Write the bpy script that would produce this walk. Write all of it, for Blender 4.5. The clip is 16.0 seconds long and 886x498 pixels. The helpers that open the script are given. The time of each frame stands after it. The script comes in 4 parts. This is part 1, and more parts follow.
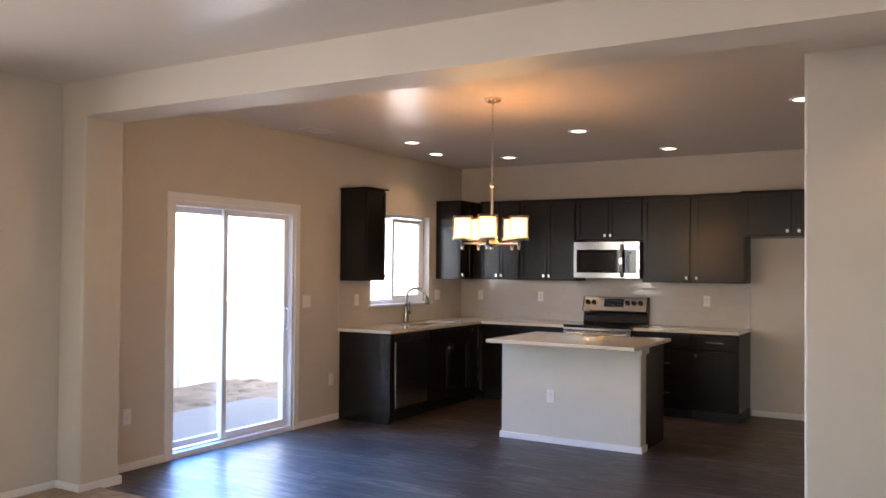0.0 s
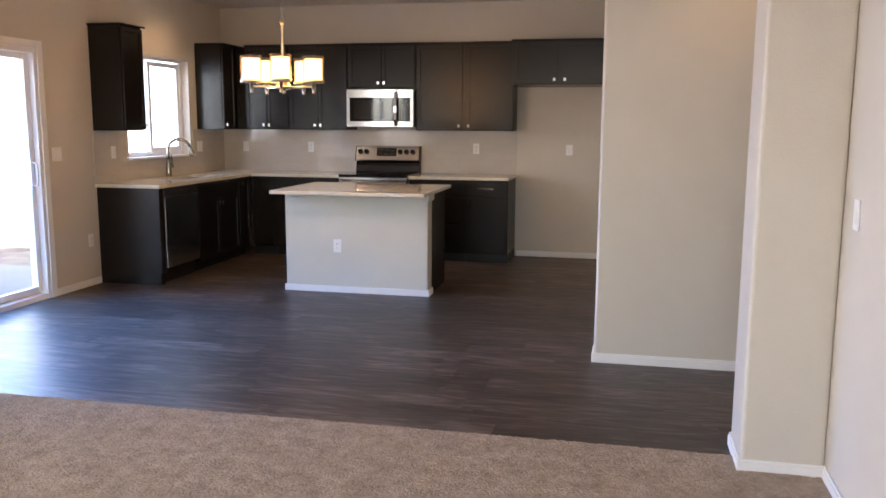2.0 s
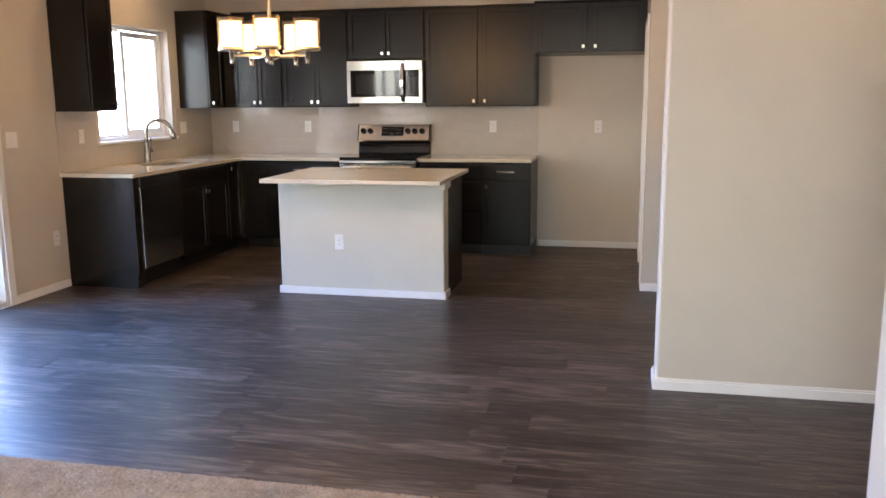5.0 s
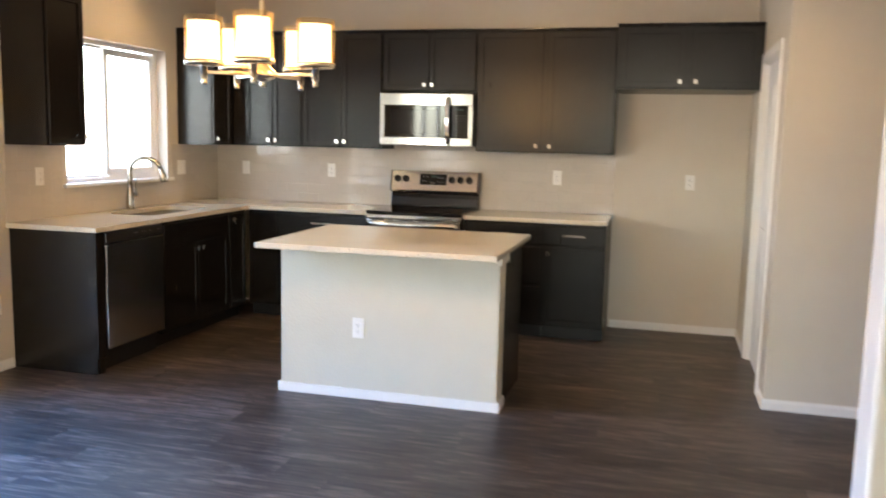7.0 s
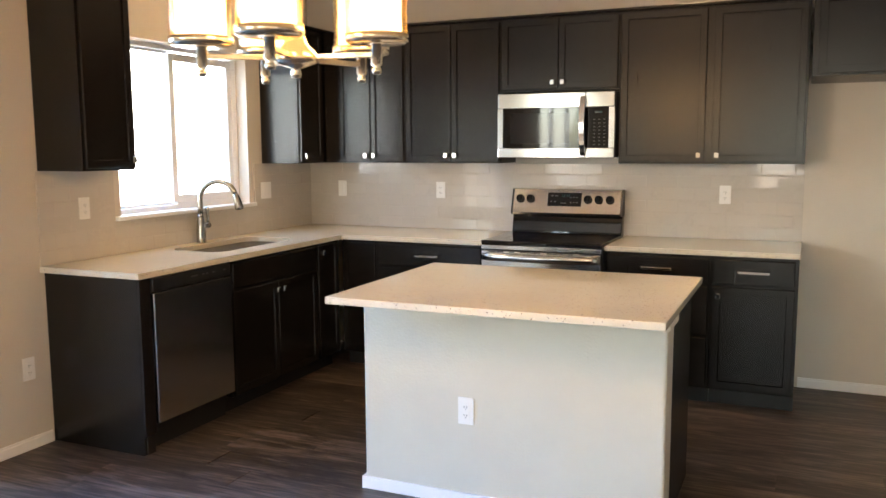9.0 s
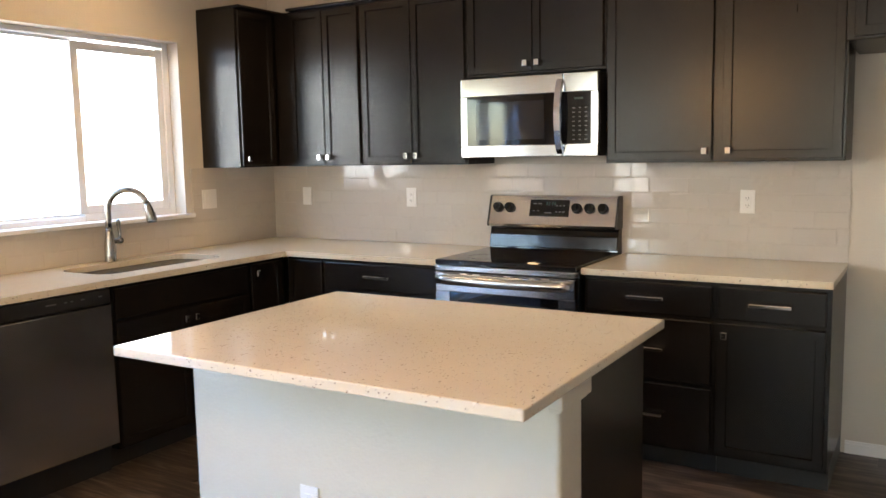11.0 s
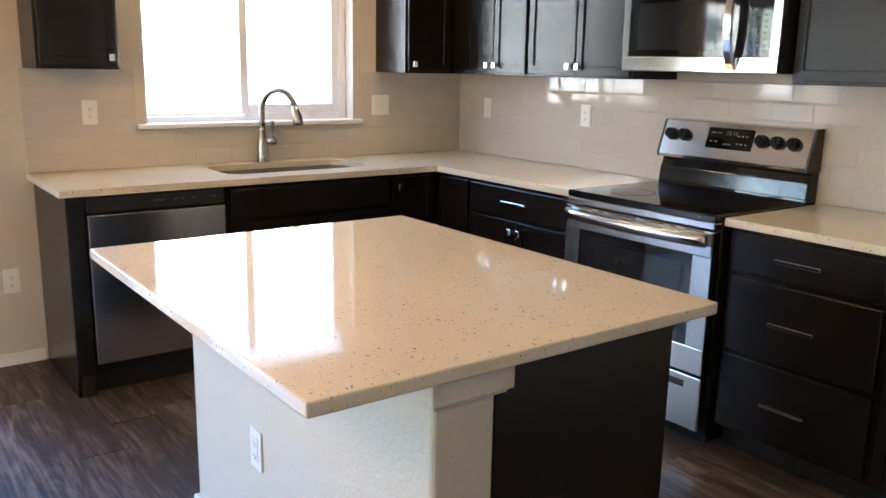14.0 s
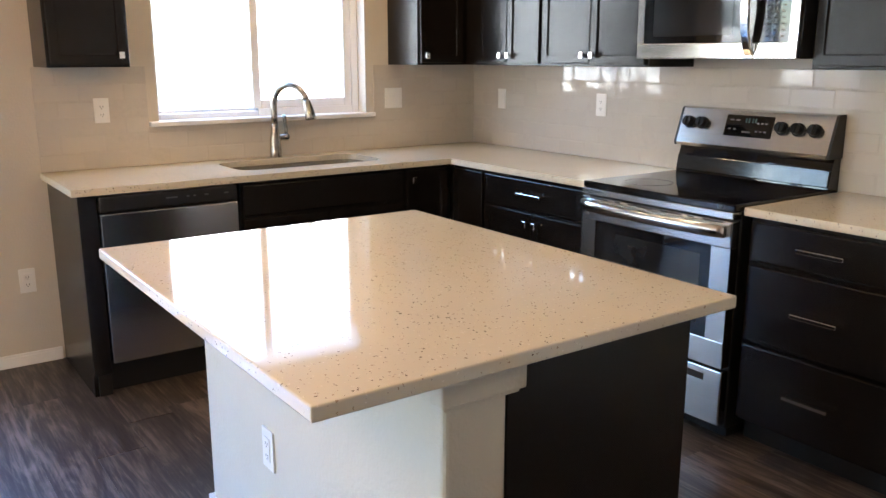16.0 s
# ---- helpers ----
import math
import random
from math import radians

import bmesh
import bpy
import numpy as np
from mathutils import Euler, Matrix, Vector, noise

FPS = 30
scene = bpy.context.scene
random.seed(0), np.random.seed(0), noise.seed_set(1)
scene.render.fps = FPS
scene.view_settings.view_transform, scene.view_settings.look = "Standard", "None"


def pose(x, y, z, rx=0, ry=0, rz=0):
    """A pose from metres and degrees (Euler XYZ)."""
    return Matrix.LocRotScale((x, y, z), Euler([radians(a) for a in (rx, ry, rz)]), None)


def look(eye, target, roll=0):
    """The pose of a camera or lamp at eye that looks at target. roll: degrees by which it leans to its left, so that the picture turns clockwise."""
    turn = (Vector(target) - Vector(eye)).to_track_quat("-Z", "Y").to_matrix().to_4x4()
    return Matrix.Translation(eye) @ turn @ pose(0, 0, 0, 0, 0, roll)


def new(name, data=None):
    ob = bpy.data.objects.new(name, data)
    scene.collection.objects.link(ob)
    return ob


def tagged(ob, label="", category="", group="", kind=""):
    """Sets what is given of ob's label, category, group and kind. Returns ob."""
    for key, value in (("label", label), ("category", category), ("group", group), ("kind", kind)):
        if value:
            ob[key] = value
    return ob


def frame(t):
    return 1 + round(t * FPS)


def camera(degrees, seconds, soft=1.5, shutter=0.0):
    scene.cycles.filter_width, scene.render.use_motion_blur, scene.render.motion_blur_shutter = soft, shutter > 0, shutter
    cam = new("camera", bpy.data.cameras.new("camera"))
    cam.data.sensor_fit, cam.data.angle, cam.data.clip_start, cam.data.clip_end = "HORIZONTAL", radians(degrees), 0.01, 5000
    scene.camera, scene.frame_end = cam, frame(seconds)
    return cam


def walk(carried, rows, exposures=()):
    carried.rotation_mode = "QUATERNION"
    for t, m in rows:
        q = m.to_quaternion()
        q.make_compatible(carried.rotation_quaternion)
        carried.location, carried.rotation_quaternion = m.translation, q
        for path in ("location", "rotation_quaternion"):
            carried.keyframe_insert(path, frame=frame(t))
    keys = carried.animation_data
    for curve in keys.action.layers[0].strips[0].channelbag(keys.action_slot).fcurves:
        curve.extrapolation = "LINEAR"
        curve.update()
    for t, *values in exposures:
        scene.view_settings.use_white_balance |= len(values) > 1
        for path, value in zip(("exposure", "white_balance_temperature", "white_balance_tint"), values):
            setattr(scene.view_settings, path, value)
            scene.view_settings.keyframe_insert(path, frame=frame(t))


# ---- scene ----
cam = camera(56.1, 16.0, shutter=0.4)
PATH = [
    (0, (5.193, -9.248, 1.551), (4.176, -7.527, 1.592), 0.5),
    (0.5, (5.047, -9.128, 1.532), (4.128, -7.352, 1.543), 1.7),
    (1, (4.891, -9.162, 1.521), (4.191, -7.289, 1.481), 0.9),
    (1.5, (4.74, -9.209, 1.515), (4.26, -7.275, 1.342), 0.1),
    (2, (4.701, -9.246, 1.48), (4.281, -7.314, 1.18), 0.3),
    (2.5, (4.676, -9.274, 1.501), (4.269, -7.342, 1.182), 0.6),
    (3, (4.648, -9.24, 1.508), (4.219, -7.308, 1.219), 0.6),
    (3.5, (4.63, -9.192, 1.49), (4.194, -7.263, 1.191), 0.3),
    (4, (4.581, -8.983, 1.467), (4.14, -7.058, 1.151), 0.0),
    (6.5, (3.997, -7.127, 1.5), (3.602, -5.207, 1.105), -0.9),
    (7, (3.906, -6.77, 1.492), (3.401, -4.853, 1.228), 1.3),
    (7.5, (3.779, -6.441, 1.509), (3.092, -4.574, 1.3), 1.0),
    (8, (3.605, -6.162, 1.525), (2.867, -4.314, 1.319), -0.6),
    (8.5, (3.523, -5.863, 1.504), (2.751, -4.031, 1.278), 0.2),
    (9, (3.529, -5.533, 1.505), (2.736, -3.713, 1.261), -0.3),
    (9.2, (3.554, -5.426, 1.518), (2.751, -3.613, 1.254), -0.6),
    (11.5, (3.963, -3.987, 1.454), (2.851, -2.343, 1.206), 0.0),
    (12, (4.042, -3.751, 1.456), (2.83, -2.193, 1.132), 0.9),
    (12.5, (4.049, -3.548, 1.453), (2.771, -2.05, 1.105), 0.4),
    (13, (4.129, -3.409, 1.455), (2.767, -1.983, 1.121), 0.6),
    (13.5, (4.227, -3.291, 1.438), (2.726, -2.03, 1.046), 1.3),
    (14, (4.247, -3.263, 1.44), (2.678, -2.1, 1.009), 1.1),
    (14.5, (4.239, -3.256, 1.443), (2.653, -2.118, 1.01), 0.9),
    (15, (4.238, -3.238, 1.442), (2.649, -2.107, 0.999), 0.7),
    (15.5, (4.231, -3.222, 1.44), (2.641, -2.094, 0.992), 0.1),
    (16, (4.225, -3.221, 1.441), (2.633, -2.098, 0.99), -0.0),
]
EXPOSURES = [(0, 3.37, 6700, 18), (1, 3.47, 6750, 18), (2, 3.59, 6650, 18), (4, 3.72, 6550, 18), (6.5, 4.17, 7050, 10), (9, 4.22, 7000, 10), (12.5, 4.25, 6480, 10), (14, 4.25, 6330, 10), (16, 4.25, 6280, 10)]
walk(cam, [(t, look(eye, target, roll)) for t, eye, target, roll in PATH], EXPOSURES)

# ---- world, sun, large lights ----
world = bpy.data.worlds.new("world")
scene.world = world
world.use_nodes = True
wn = world.node_tree
sky = wn.nodes.new("ShaderNodeTexSky")
sky.sky_type, sky.sun_disc = "NISHITA", False
SUN_ELEV, SUN_AZ = 52.0, 85.0
sky.sun_elevation, sky.sun_rotation = radians(SUN_ELEV), radians(SUN_AZ)
wn.links.new(sky.outputs[0], wn.nodes["Background"].inputs[0])
wn.nodes["Background"].inputs[1].default_value = 0.15


def lamp(name, kind, m, energy, color, **more):
    data = bpy.data.lights.new(name, kind)
    data.energy, data.color = energy, color
    for key, value in more.items():
        if key == "size":
            data.size = value
        elif key == "size_y":
            data.shape, data.size_y = "RECTANGLE", value
        elif key == "radius":
            data.shadow_soft_size = value
        elif key == "spot":
            data.spot_size, data.spot_blend = radians(value), 0.6
        elif key == "spread":
            data.spread = radians(value)
        elif key == "angle":
            data.angle = radians(value)
    ob = new(name, data)
    ob.matrix_world = m
    return ob


CEIL = 2.79
WARM = (1.0, 0.58, 0.24)
DAY = (0.92, 0.96, 1.0)
sun_way = Vector((math.sin(radians(SUN_AZ)) * math.cos(radians(SUN_ELEV)), math.cos(radians(SUN_AZ)) * math.cos(radians(SUN_ELEV)), math.sin(radians(SUN_ELEV))))
lamp("sun", "SUN", look(sun_way * 60, (0, 0, 0)), 5.0, (1.0, 0.96, 0.9), angle=0.5)
# added sky fill: blue at patio door and sink window, white at living-room windows
lamp("patio_door_sky_fill", "AREA", look((-0.42, -3.965, 1.2), (1.3, -4.2, 0.0)), 8.0, (0.06, 0.33, 1.0), size=1.36, size_y=1.8, spread=95)
lamp("kitchen_window_sky_fill", "AREA", look((-0.24, -1.38, 1.68), (1.2, -1.38, 1.0)), 0.4, (0.40, 0.64, 1.0), size=1.1, size_y=0.95, spread=170)
# assumed south window, out of view, and the fill lamp added behind it
WS = (2.5, 5.2, 0.55, 2.3)
lamp("south_fill", "AREA", look((3.85, -13.35, 1.5), (3.85, -11, 0.9)), 3.6, (1.0, 0.98, 0.95), size=2.6, size_y=1.7, spread=165)
WL = (-9.7, -6.9, 0.55, 2.3)
lamp("living_sky_fill", "AREA", look((-0.35, -8.3, 1.5), (1, -8.3, 1.15)), 12.5, (0.97, 0.98, 1.0), size=2.7, size_y=1.7, spread=165)
CANS = [(2.41, -2.13), (2.83, -0.66), (1.04, -0.76), (0.45, -1.39), (0.68, -2.24), (4.37, -2.73), (5.4, -4.62)]
for cx, cy in CANS:
    lamp("can_lamp", "SPOT", look((cx, cy, CEIL - 0.03), (cx, cy + 1e-4, 0)), 1.2, (1.0, 0.66, 0.35), radius=0.05, spot=130)
CH, CR = (2.39, -3.80), 0.218
ARMS = [radians(-71.2 + 72 * k) for k in range(5)]
for a in ARMS:
    lamp("bulb", "POINT", pose(CH[0] + CR * math.cos(a), CH[1] + CR * math.sin(a), 1.845), 0.62, WARM, radius=0.03)


# ---- materials ----
def material(name, color, rough=0.5, metal=0.0, vary=0.0, scale=8.0, bump=0.0, bump_scale=60.0, stretch=(1, 1, 1), rand=0.0, spec=0.5, coat=0.0, grain=0.6):
    m = bpy.data.materials.new(name)
    m.use_nodes = True
    t = m.node_tree
    n, l = t.nodes, t.links
    b = n["Principled BSDF"]
    b.inputs["Base Color"].default_value = (*color, 1)
    b.inputs["Roughness"].default_value = rough
    b.inputs["Metallic"].default_value = metal
    b.inputs["Specular IOR Level"].default_value = spec
    b.inputs["Coat Weight"].default_value = coat
    b.inputs["Coat Roughness"].default_value = 0.05
    co = n.new("ShaderNodeTexCoord")
    mp = n.new("ShaderNodeMapping")
    mp.inputs["Scale"].default_value = stretch
    l.new(co.outputs["Object"], mp.inputs["Vector"])
    if rand:
        oz = n.new("ShaderNodeObjectInfo")
        sh = n.new("ShaderNodeVectorMath")
        sh.operation = "SCALE"
        sh.inputs[0].default_value = (37.0, 91.0, 53.0)
        l.new(oz.outputs["Random"], sh.inputs["Scale"])
        l.new(sh.outputs[0], mp.inputs["Location"])
    if vary or rand:
        nz = n.new("ShaderNodeTexNoise")
        nz.inputs["Scale"].default_value = scale
        nz.inputs["Detail"].default_value = 8
        nz.inputs["Roughness"].default_value = grain
        l.new(mp.outputs[0], nz.inputs["Vector"])
        ramp = n.new("ShaderNodeMapRange")
        ramp.inputs["From Min"].default_value, ramp.inputs["From Max"].default_value = 0.3, 0.7
        ramp.inputs["To Min"].default_value, ramp.inputs["To Max"].default_value = 1 - vary, 1 + vary
        l.new(nz.outputs[0], ramp.inputs["Value"])
        fac = ramp.outputs[0]
        if rand:
            oi = n.new("ShaderNodeObjectInfo")
            rr = n.new("ShaderNodeMapRange")
            rr.inputs["To Min"].default_value, rr.inputs["To Max"].default_value = 1 - rand, 1 + rand
            l.new(oi.outputs["Random"], rr.inputs["Value"])
            mu = n.new("ShaderNodeMath")
            mu.operation = "MULTIPLY"
            l.new(fac, mu.inputs[0])
            l.new(rr.outputs[0], mu.inputs[1])
            fac = mu.outputs[0]
        mix = n.new("ShaderNodeVectorMath")
        mix.operation = "SCALE"
        mix.inputs[0].default_value = color
        l.new(fac, mix.inputs["Scale"])
        l.new(mix.outputs[0], b.inputs["Base Color"])
    if bump:
        bz = n.new("ShaderNodeTexNoise")
        bz.inputs["Scale"].default_value = bump_scale
        bz.inputs["Detail"].default_value = 3
        l.new(mp.outputs[0], bz.inputs["Vector"])
        bp = n.new("ShaderNodeBump")
        bp.inputs["Strength"].default_value = bump
        bp.inputs["Distance"].default_value = 0.004
        l.new(bz.outputs[0], bp.inputs["Height"])
        l.new(bp.outputs[0], b.inputs["Normal"])
    return m


def emitter(name, color, strength):
    m = material(name, color, 0.5)
    b = m.node_tree.nodes["Principled BSDF"]
    b.inputs["Emission Color"].default_value = (*color, 1)
    b.inputs["Emission Strength"].default_value = strength
    return m


def glass(name, color, rough=0.0, gloss=0.05):
    m = bpy.data.materials.new(name)
    m.use_nodes = True
    t = m.node_tree
    n, l = t.nodes, t.links
    out = n["Material Output"]
    tr, gl, mx = n.new("ShaderNodeBsdfTransparent"), n.new("ShaderNodeBsdfGlossy"), n.new("ShaderNodeMixShader")
    tr.inputs[0].default_value = (*color, 1)
    gl.inputs["Roughness"].default_value = rough
    mx.inputs[0].default_value = gloss
    l.new(tr.outputs[0], mx.inputs[1])
    l.new(gl.outputs[0], mx.inputs[2])
    l.new(mx.outputs[0], out.inputs[0])
    return m


def quartz_material():
    m = material("quartz", (0.65, 0.60, 0.485), 0.06, vary=0.03, scale=3)
    t = m.node_tree
    n, l = t.nodes, t.links
    b = n["Principled BSDF"]
    last = b.inputs["Base Color"].links[0].from_socket
    co = n.new("ShaderNodeTexCoord")
    wob = n.new("ShaderNodeTexNoise")
    wob.inputs["Scale"].default_value = 160
    add = n.new("ShaderNodeVectorMath")
    add.operation = "MULTIPLY_ADD"
    add.inputs[1].default_value = (0.012, 0.012, 0.012)
    l.new(co.outputs["Object"], wob.inputs["Vector"])
    l.new(wob.outputs["Color"], add.inputs[0])
    l.new(co.outputs["Object"], add.inputs[2])
    for sc, thr, keep, col in ((135, 0.36, 0.74, (0.10, 0.066, 0.045)), (90, 0.24, 0.70, (0.38, 0.30, 0.215)), (125, 0.32, 0.66, (0.77, 0.72, 0.63))):
        v = n.new("ShaderNodeTexVoronoi")
        v.inputs["Scale"].default_value = sc
        sep = n.new("ShaderNodeSeparateColor")
        size = n.new("ShaderNodeMapRange")
        size.inputs["From Min"].default_value, size.inputs["From Max"].default_value = keep, 1.0
        size.inputs["To Min"].default_value, size.inputs["To Max"].default_value = 0.0, thr
        less = n.new("ShaderNodeMath")
        less.operation = "LESS_THAN"
        mx = n.new("ShaderNodeMix")
        mx.data_type = "RGBA"
        l.new(add.outputs[0], v.inputs["Vector"])
        l.new(v.outputs["Color"], sep.inputs[0])
        l.new(sep.outputs[0], size.inputs["Value"])
        l.new(v.outputs["Distance"], less.inputs[0])
        l.new(size.outputs[0], less.inputs[1])
        l.new(less.outputs[0], mx.inputs["Factor"])
        l.new(last, mx.inputs["A"])
        mx.inputs["B"].default_value = (*col, 1)
        last = mx.outputs["Result"]
    l.new(last, b.inputs["Base Color"])
    return m


def plank_material():
    """Grey-brown wood print: long streaks, soft cathedral figure and a few darker knots."""
    m = bpy.data.materials.new("vinyl_plank")
    m.use_nodes = True
    t = m.node_tree
    n, l = t.nodes, t.links
    b = n["Principled BSDF"]
    co, oi, sh = n.new("ShaderNodeTexCoord"), n.new("ShaderNodeObjectInfo"), n.new("ShaderNodeVectorMath")
    sh.operation = "MULTIPLY_ADD"
    comb = n.new("ShaderNodeCombineXYZ")
    for k in range(3):
        l.new(oi.outputs["Random"], comb.inputs[k])
    sh.inputs[1].default_value = (47.0, 83.0, 29.0)
    l.new(comb.outputs[0], sh.inputs[0])
    l.new(co.outputs["Object"], sh.inputs[2])

    def streak(sx, sy, detail, rough, dist=0.0):
        mp = n.new("ShaderNodeMapping")
        mp.inputs["Scale"].default_value = (sx, sy, 1)
        l.new(sh.outputs[0], mp.inputs["Vector"])
        z = n.new("ShaderNodeTexNoise")
        z.inputs["Scale"].default_value, z.inputs["Detail"].default_value, z.inputs["Roughness"].default_value = 1.0, detail, rough
        z.inputs["Distortion"].default_value = dist
        l.new(mp.outputs[0], z.inputs["Vector"])
        return z.outputs[0]

    fine, broad = streak(4, 75, 5, 0.62, 0.4), streak(1.7, 9, 6, 0.62, 2.2)
    mixf = n.new("ShaderNodeMath")
    mixf.operation = "MULTIPLY_ADD"
    mixf.inputs[1].default_value = 0.45
    half = n.new("ShaderNodeMath")
    half.operation = "MULTIPLY"
    half.inputs[1].default_value = 0.55
    l.new(broad, half.inputs[0])
    l.new(fine, mixf.inputs[0])
    l.new(half.outputs[0], mixf.inputs[2])
    tone = n.new("ShaderNodeMath")
    tone.operation = "MULTIPLY_ADD"
    tone.inputs[1].default_value = 0.085
    l.new(oi.outputs["Random"], tone.inputs[0])
    l.new(mixf.outputs[0], tone.inputs[2])
    ramp = n.new("ShaderNodeValToRGB")
    e = ramp.color_ramp.elements
    e[0].position, e[0].color = 0.40, (0.0105, 0.0078, 0.0066, 1)
    e[1].position, e[1].color = 0.69, (0.18, 0.134, 0.109, 1)
    mid = e.new(0.54)
    mid.color = (0.047, 0.0345, 0.0275, 1)
    l.new(tone.outputs[0], ramp.inputs[0])
    l.new(ramp.outputs[0], b.inputs["Base Color"])
    rr = n.new("ShaderNodeMapRange")
    rr.inputs["To Min"].default_value, rr.inputs["To Max"].default_value = 0.50, 0.30
    l.new(fine, rr.inputs["Value"])
    l.new(rr.outputs[0], b.inputs["Roughness"])
    bp = n.new("ShaderNodeBump")
    bp.inputs["Strength"].default_value, bp.inputs["Distance"].default_value = 0.4, 0.001
    l.new(fine, bp.inputs["Height"])
    l.new(bp.outputs[0], b.inputs["Normal"])
    return m


M_WALL = material("wall_paint", (0.59, 0.54, 0.462), 0.5, vary=0.025, scale=3, bump=0.3, bump_scale=100)
M_KNEE = material("knee_wall_paint", (0.60, 0.565, 0.468), 0.45, vary=0.03, scale=3, bump=0.45, bump_scale=90)
M_CEIL = material("ceiling_paint", (0.58, 0.525, 0.465), 0.3, vary=0.03, scale=2, bump=0.10, bump_scale=40)
M_TRIM = material("white_trim", (0.80, 0.79, 0.77), 0.35, vary=0.02, scale=10)
M_VINYL = material("white_vinyl", (0.82, 0.83, 0.85), 0.3, vary=0.02, scale=6)
M_DARK = material("espresso_wood", (0.0085, 0.0067, 0.0056), 0.25, vary=0.35, scale=6, stretch=(10, 10, 0.8), bump=0.06, bump_scale=40, spec=0.34)
M_KICK = material("toe_kick", (0.012, 0.010, 0.009), 0.5, vary=0.2)
M_QUARTZ = quartz_material()
M_STEEL = material("stainless_steel", (0.57, 0.565, 0.55), 0.2, 1.0, vary=0.05, scale=4, stretch=(1, 1, 25))
M_APPLIANCE = material("polished_appliance_steel", (0.56, 0.55, 0.525), 0.16, 1.0, vary=0.05, scale=4, stretch=(1, 1, 25))
M_CHROME = material("chrome", (0.78, 0.77, 0.75), 0.12, 1.0, vary=0.03)
M_NICKEL = material("brushed_nickel", (0.80, 0.73, 0.63), 0.3, 1.0, vary=0.05, scale=30)
M_FAUCET = material("satin_faucet_nickel", (0.42, 0.395, 0.36), 0.24, 1.0, vary=0.05, scale=30)
# chandelier nickel, the warm glow of its bulbs put into the colour
M_GLOW_NICKEL = material("nickel_bulb_tinted", (0.84, 0.70, 0.48), 0.2, 1.0, vary=0.05, scale=30)
M_BLACKGLASS = material("black_glass", (0.006, 0.006, 0.007), 0.04, vary=0.05)
M_BLACK = material("black_plastic", (0.012, 0.012, 0.013), 0.35, vary=0.1)
M_TILE = material("glazed_tile", (0.545, 0.505, 0.45), 0.06, vary=0.02, scale=6, rand=0.025, bump=0.03, bump_scale=14, spec=0.45)
M_GROUT = material("grout", (0.505, 0.465, 0.41), 0.8, vary=0.05, scale=40)
M_PLATE = material("white_plate", (0.80, 0.79, 0.76), 0.3, vary=0.01)
M_SLOT = material("slot", (0.03, 0.03, 0.03), 0.6)
M_PLANK = plank_material()
M_SUB = material("underlay", (0.02, 0.016, 0.014), 0.8, vary=0.2)
M_CARPET = material("carpet", (0.375, 0.295, 0.225), 0.95, vary=0.5, scale=9, grain=0.95, bump=0.7, bump_scale=330, spec=0.1)
M_GLASS = glass("clear_glass", (0.96, 0.98, 0.97))
M_AMBER = glass("amber_glass", (1.0, 0.92, 0.76), gloss=0.12)
M_FROST = emitter("frosted_lit_glass", (1.0, 0.82, 0.56), 0.3)
M_CANLIT = emitter("lit_can_lens", (1.0, 0.85, 0.62), 1.1)
M_CONC = material("patio_concrete", (0.17, 0.175, 0.19), 0.8, vary=0.1, scale=6, bump=0.2)
M_DIRT = material("dirt", (0.16, 0.122, 0.092), 0.95, vary=0.35, scale=4, bump=0.8, bump_scale=20)
M_STUCCO = material("neighbour_siding", (0.72, 0.71, 0.68), 0.7, vary=0.05, scale=3)
M_ROOF = material("shingle", (0.16, 0.15, 0.14), 0.9, vary=0.2, scale=12)
M_PANE = material("far_pane", (0.10, 0.12, 0.14), 0.1, vary=0.1)
M_DISPLAY = material("display_digits", (0.015, 0.05, 0.04), 0.3)
M_MARK = material("grey_marking", (0.13, 0.13, 0.13), 0.4)
M_SINK = material("satin_sink_steel", (0.88, 0.88, 0.87), 0.22, 1.0, vary=0.04, scale=20)
M_SCREEN = material("oven_screen", (0.016, 0.017, 0.019), 0.05, vary=0.05)
M_RING = material("burner_print", (0.012, 0.012, 0.013), 0.12)
M_GUARD = material("dark_polished_steel", (0.06, 0.06, 0.061), 0.13, 1.0, vary=0.1, scale=5, stretch=(1, 1, 20))
M_KNOB = material("matte_black_knob", (0.006, 0.006, 0.006), 0.5, vary=0.1, spec=0.2)
M_DOORPAINT = material("white_door_paint", (0.78, 0.78, 0.78), 0.35, vary=0.02, scale=8)


# ---- mesh helpers ----
def box(bm, x0, x1, y0, y1, z0, z1, bevel=0.0, vertical=False, seg=2):
    g = bmesh.ops.create_cube(bm, size=1.0, matrix=Matrix.Translation(((x0 + x1) / 2, (y0 + y1) / 2, (z0 + z1) / 2)) @ Matrix.Diagonal((x1 - x0, y1 - y0, z1 - z0, 1)))
    if bevel:
        es = {e for v in g["verts"] for e in v.link_edges}
        if vertical:
            es = {e for e in es if abs(e.verts[0].co.z - e.verts[1].co.z) > 1e-6}
        bmesh.ops.bevel(bm, geom=list(es), offset=bevel, segments=seg, profile=0.5, affect="EDGES")
    return bm


def cyl(bm, center, r, h, axis="z", seg=24, r2=None):
    rot = {"z": Matrix(), "x": pose(0, 0, 0, 0, 90, 0), "y": pose(0, 0, 0, 90, 0, 0)}[axis]
    bmesh.ops.create_cone(bm, cap_ends=True, segments=seg, radius1=r, radius2=r if r2 is None else r2, depth=h, matrix=Matrix.Translation(center) @ rot)
    return bm


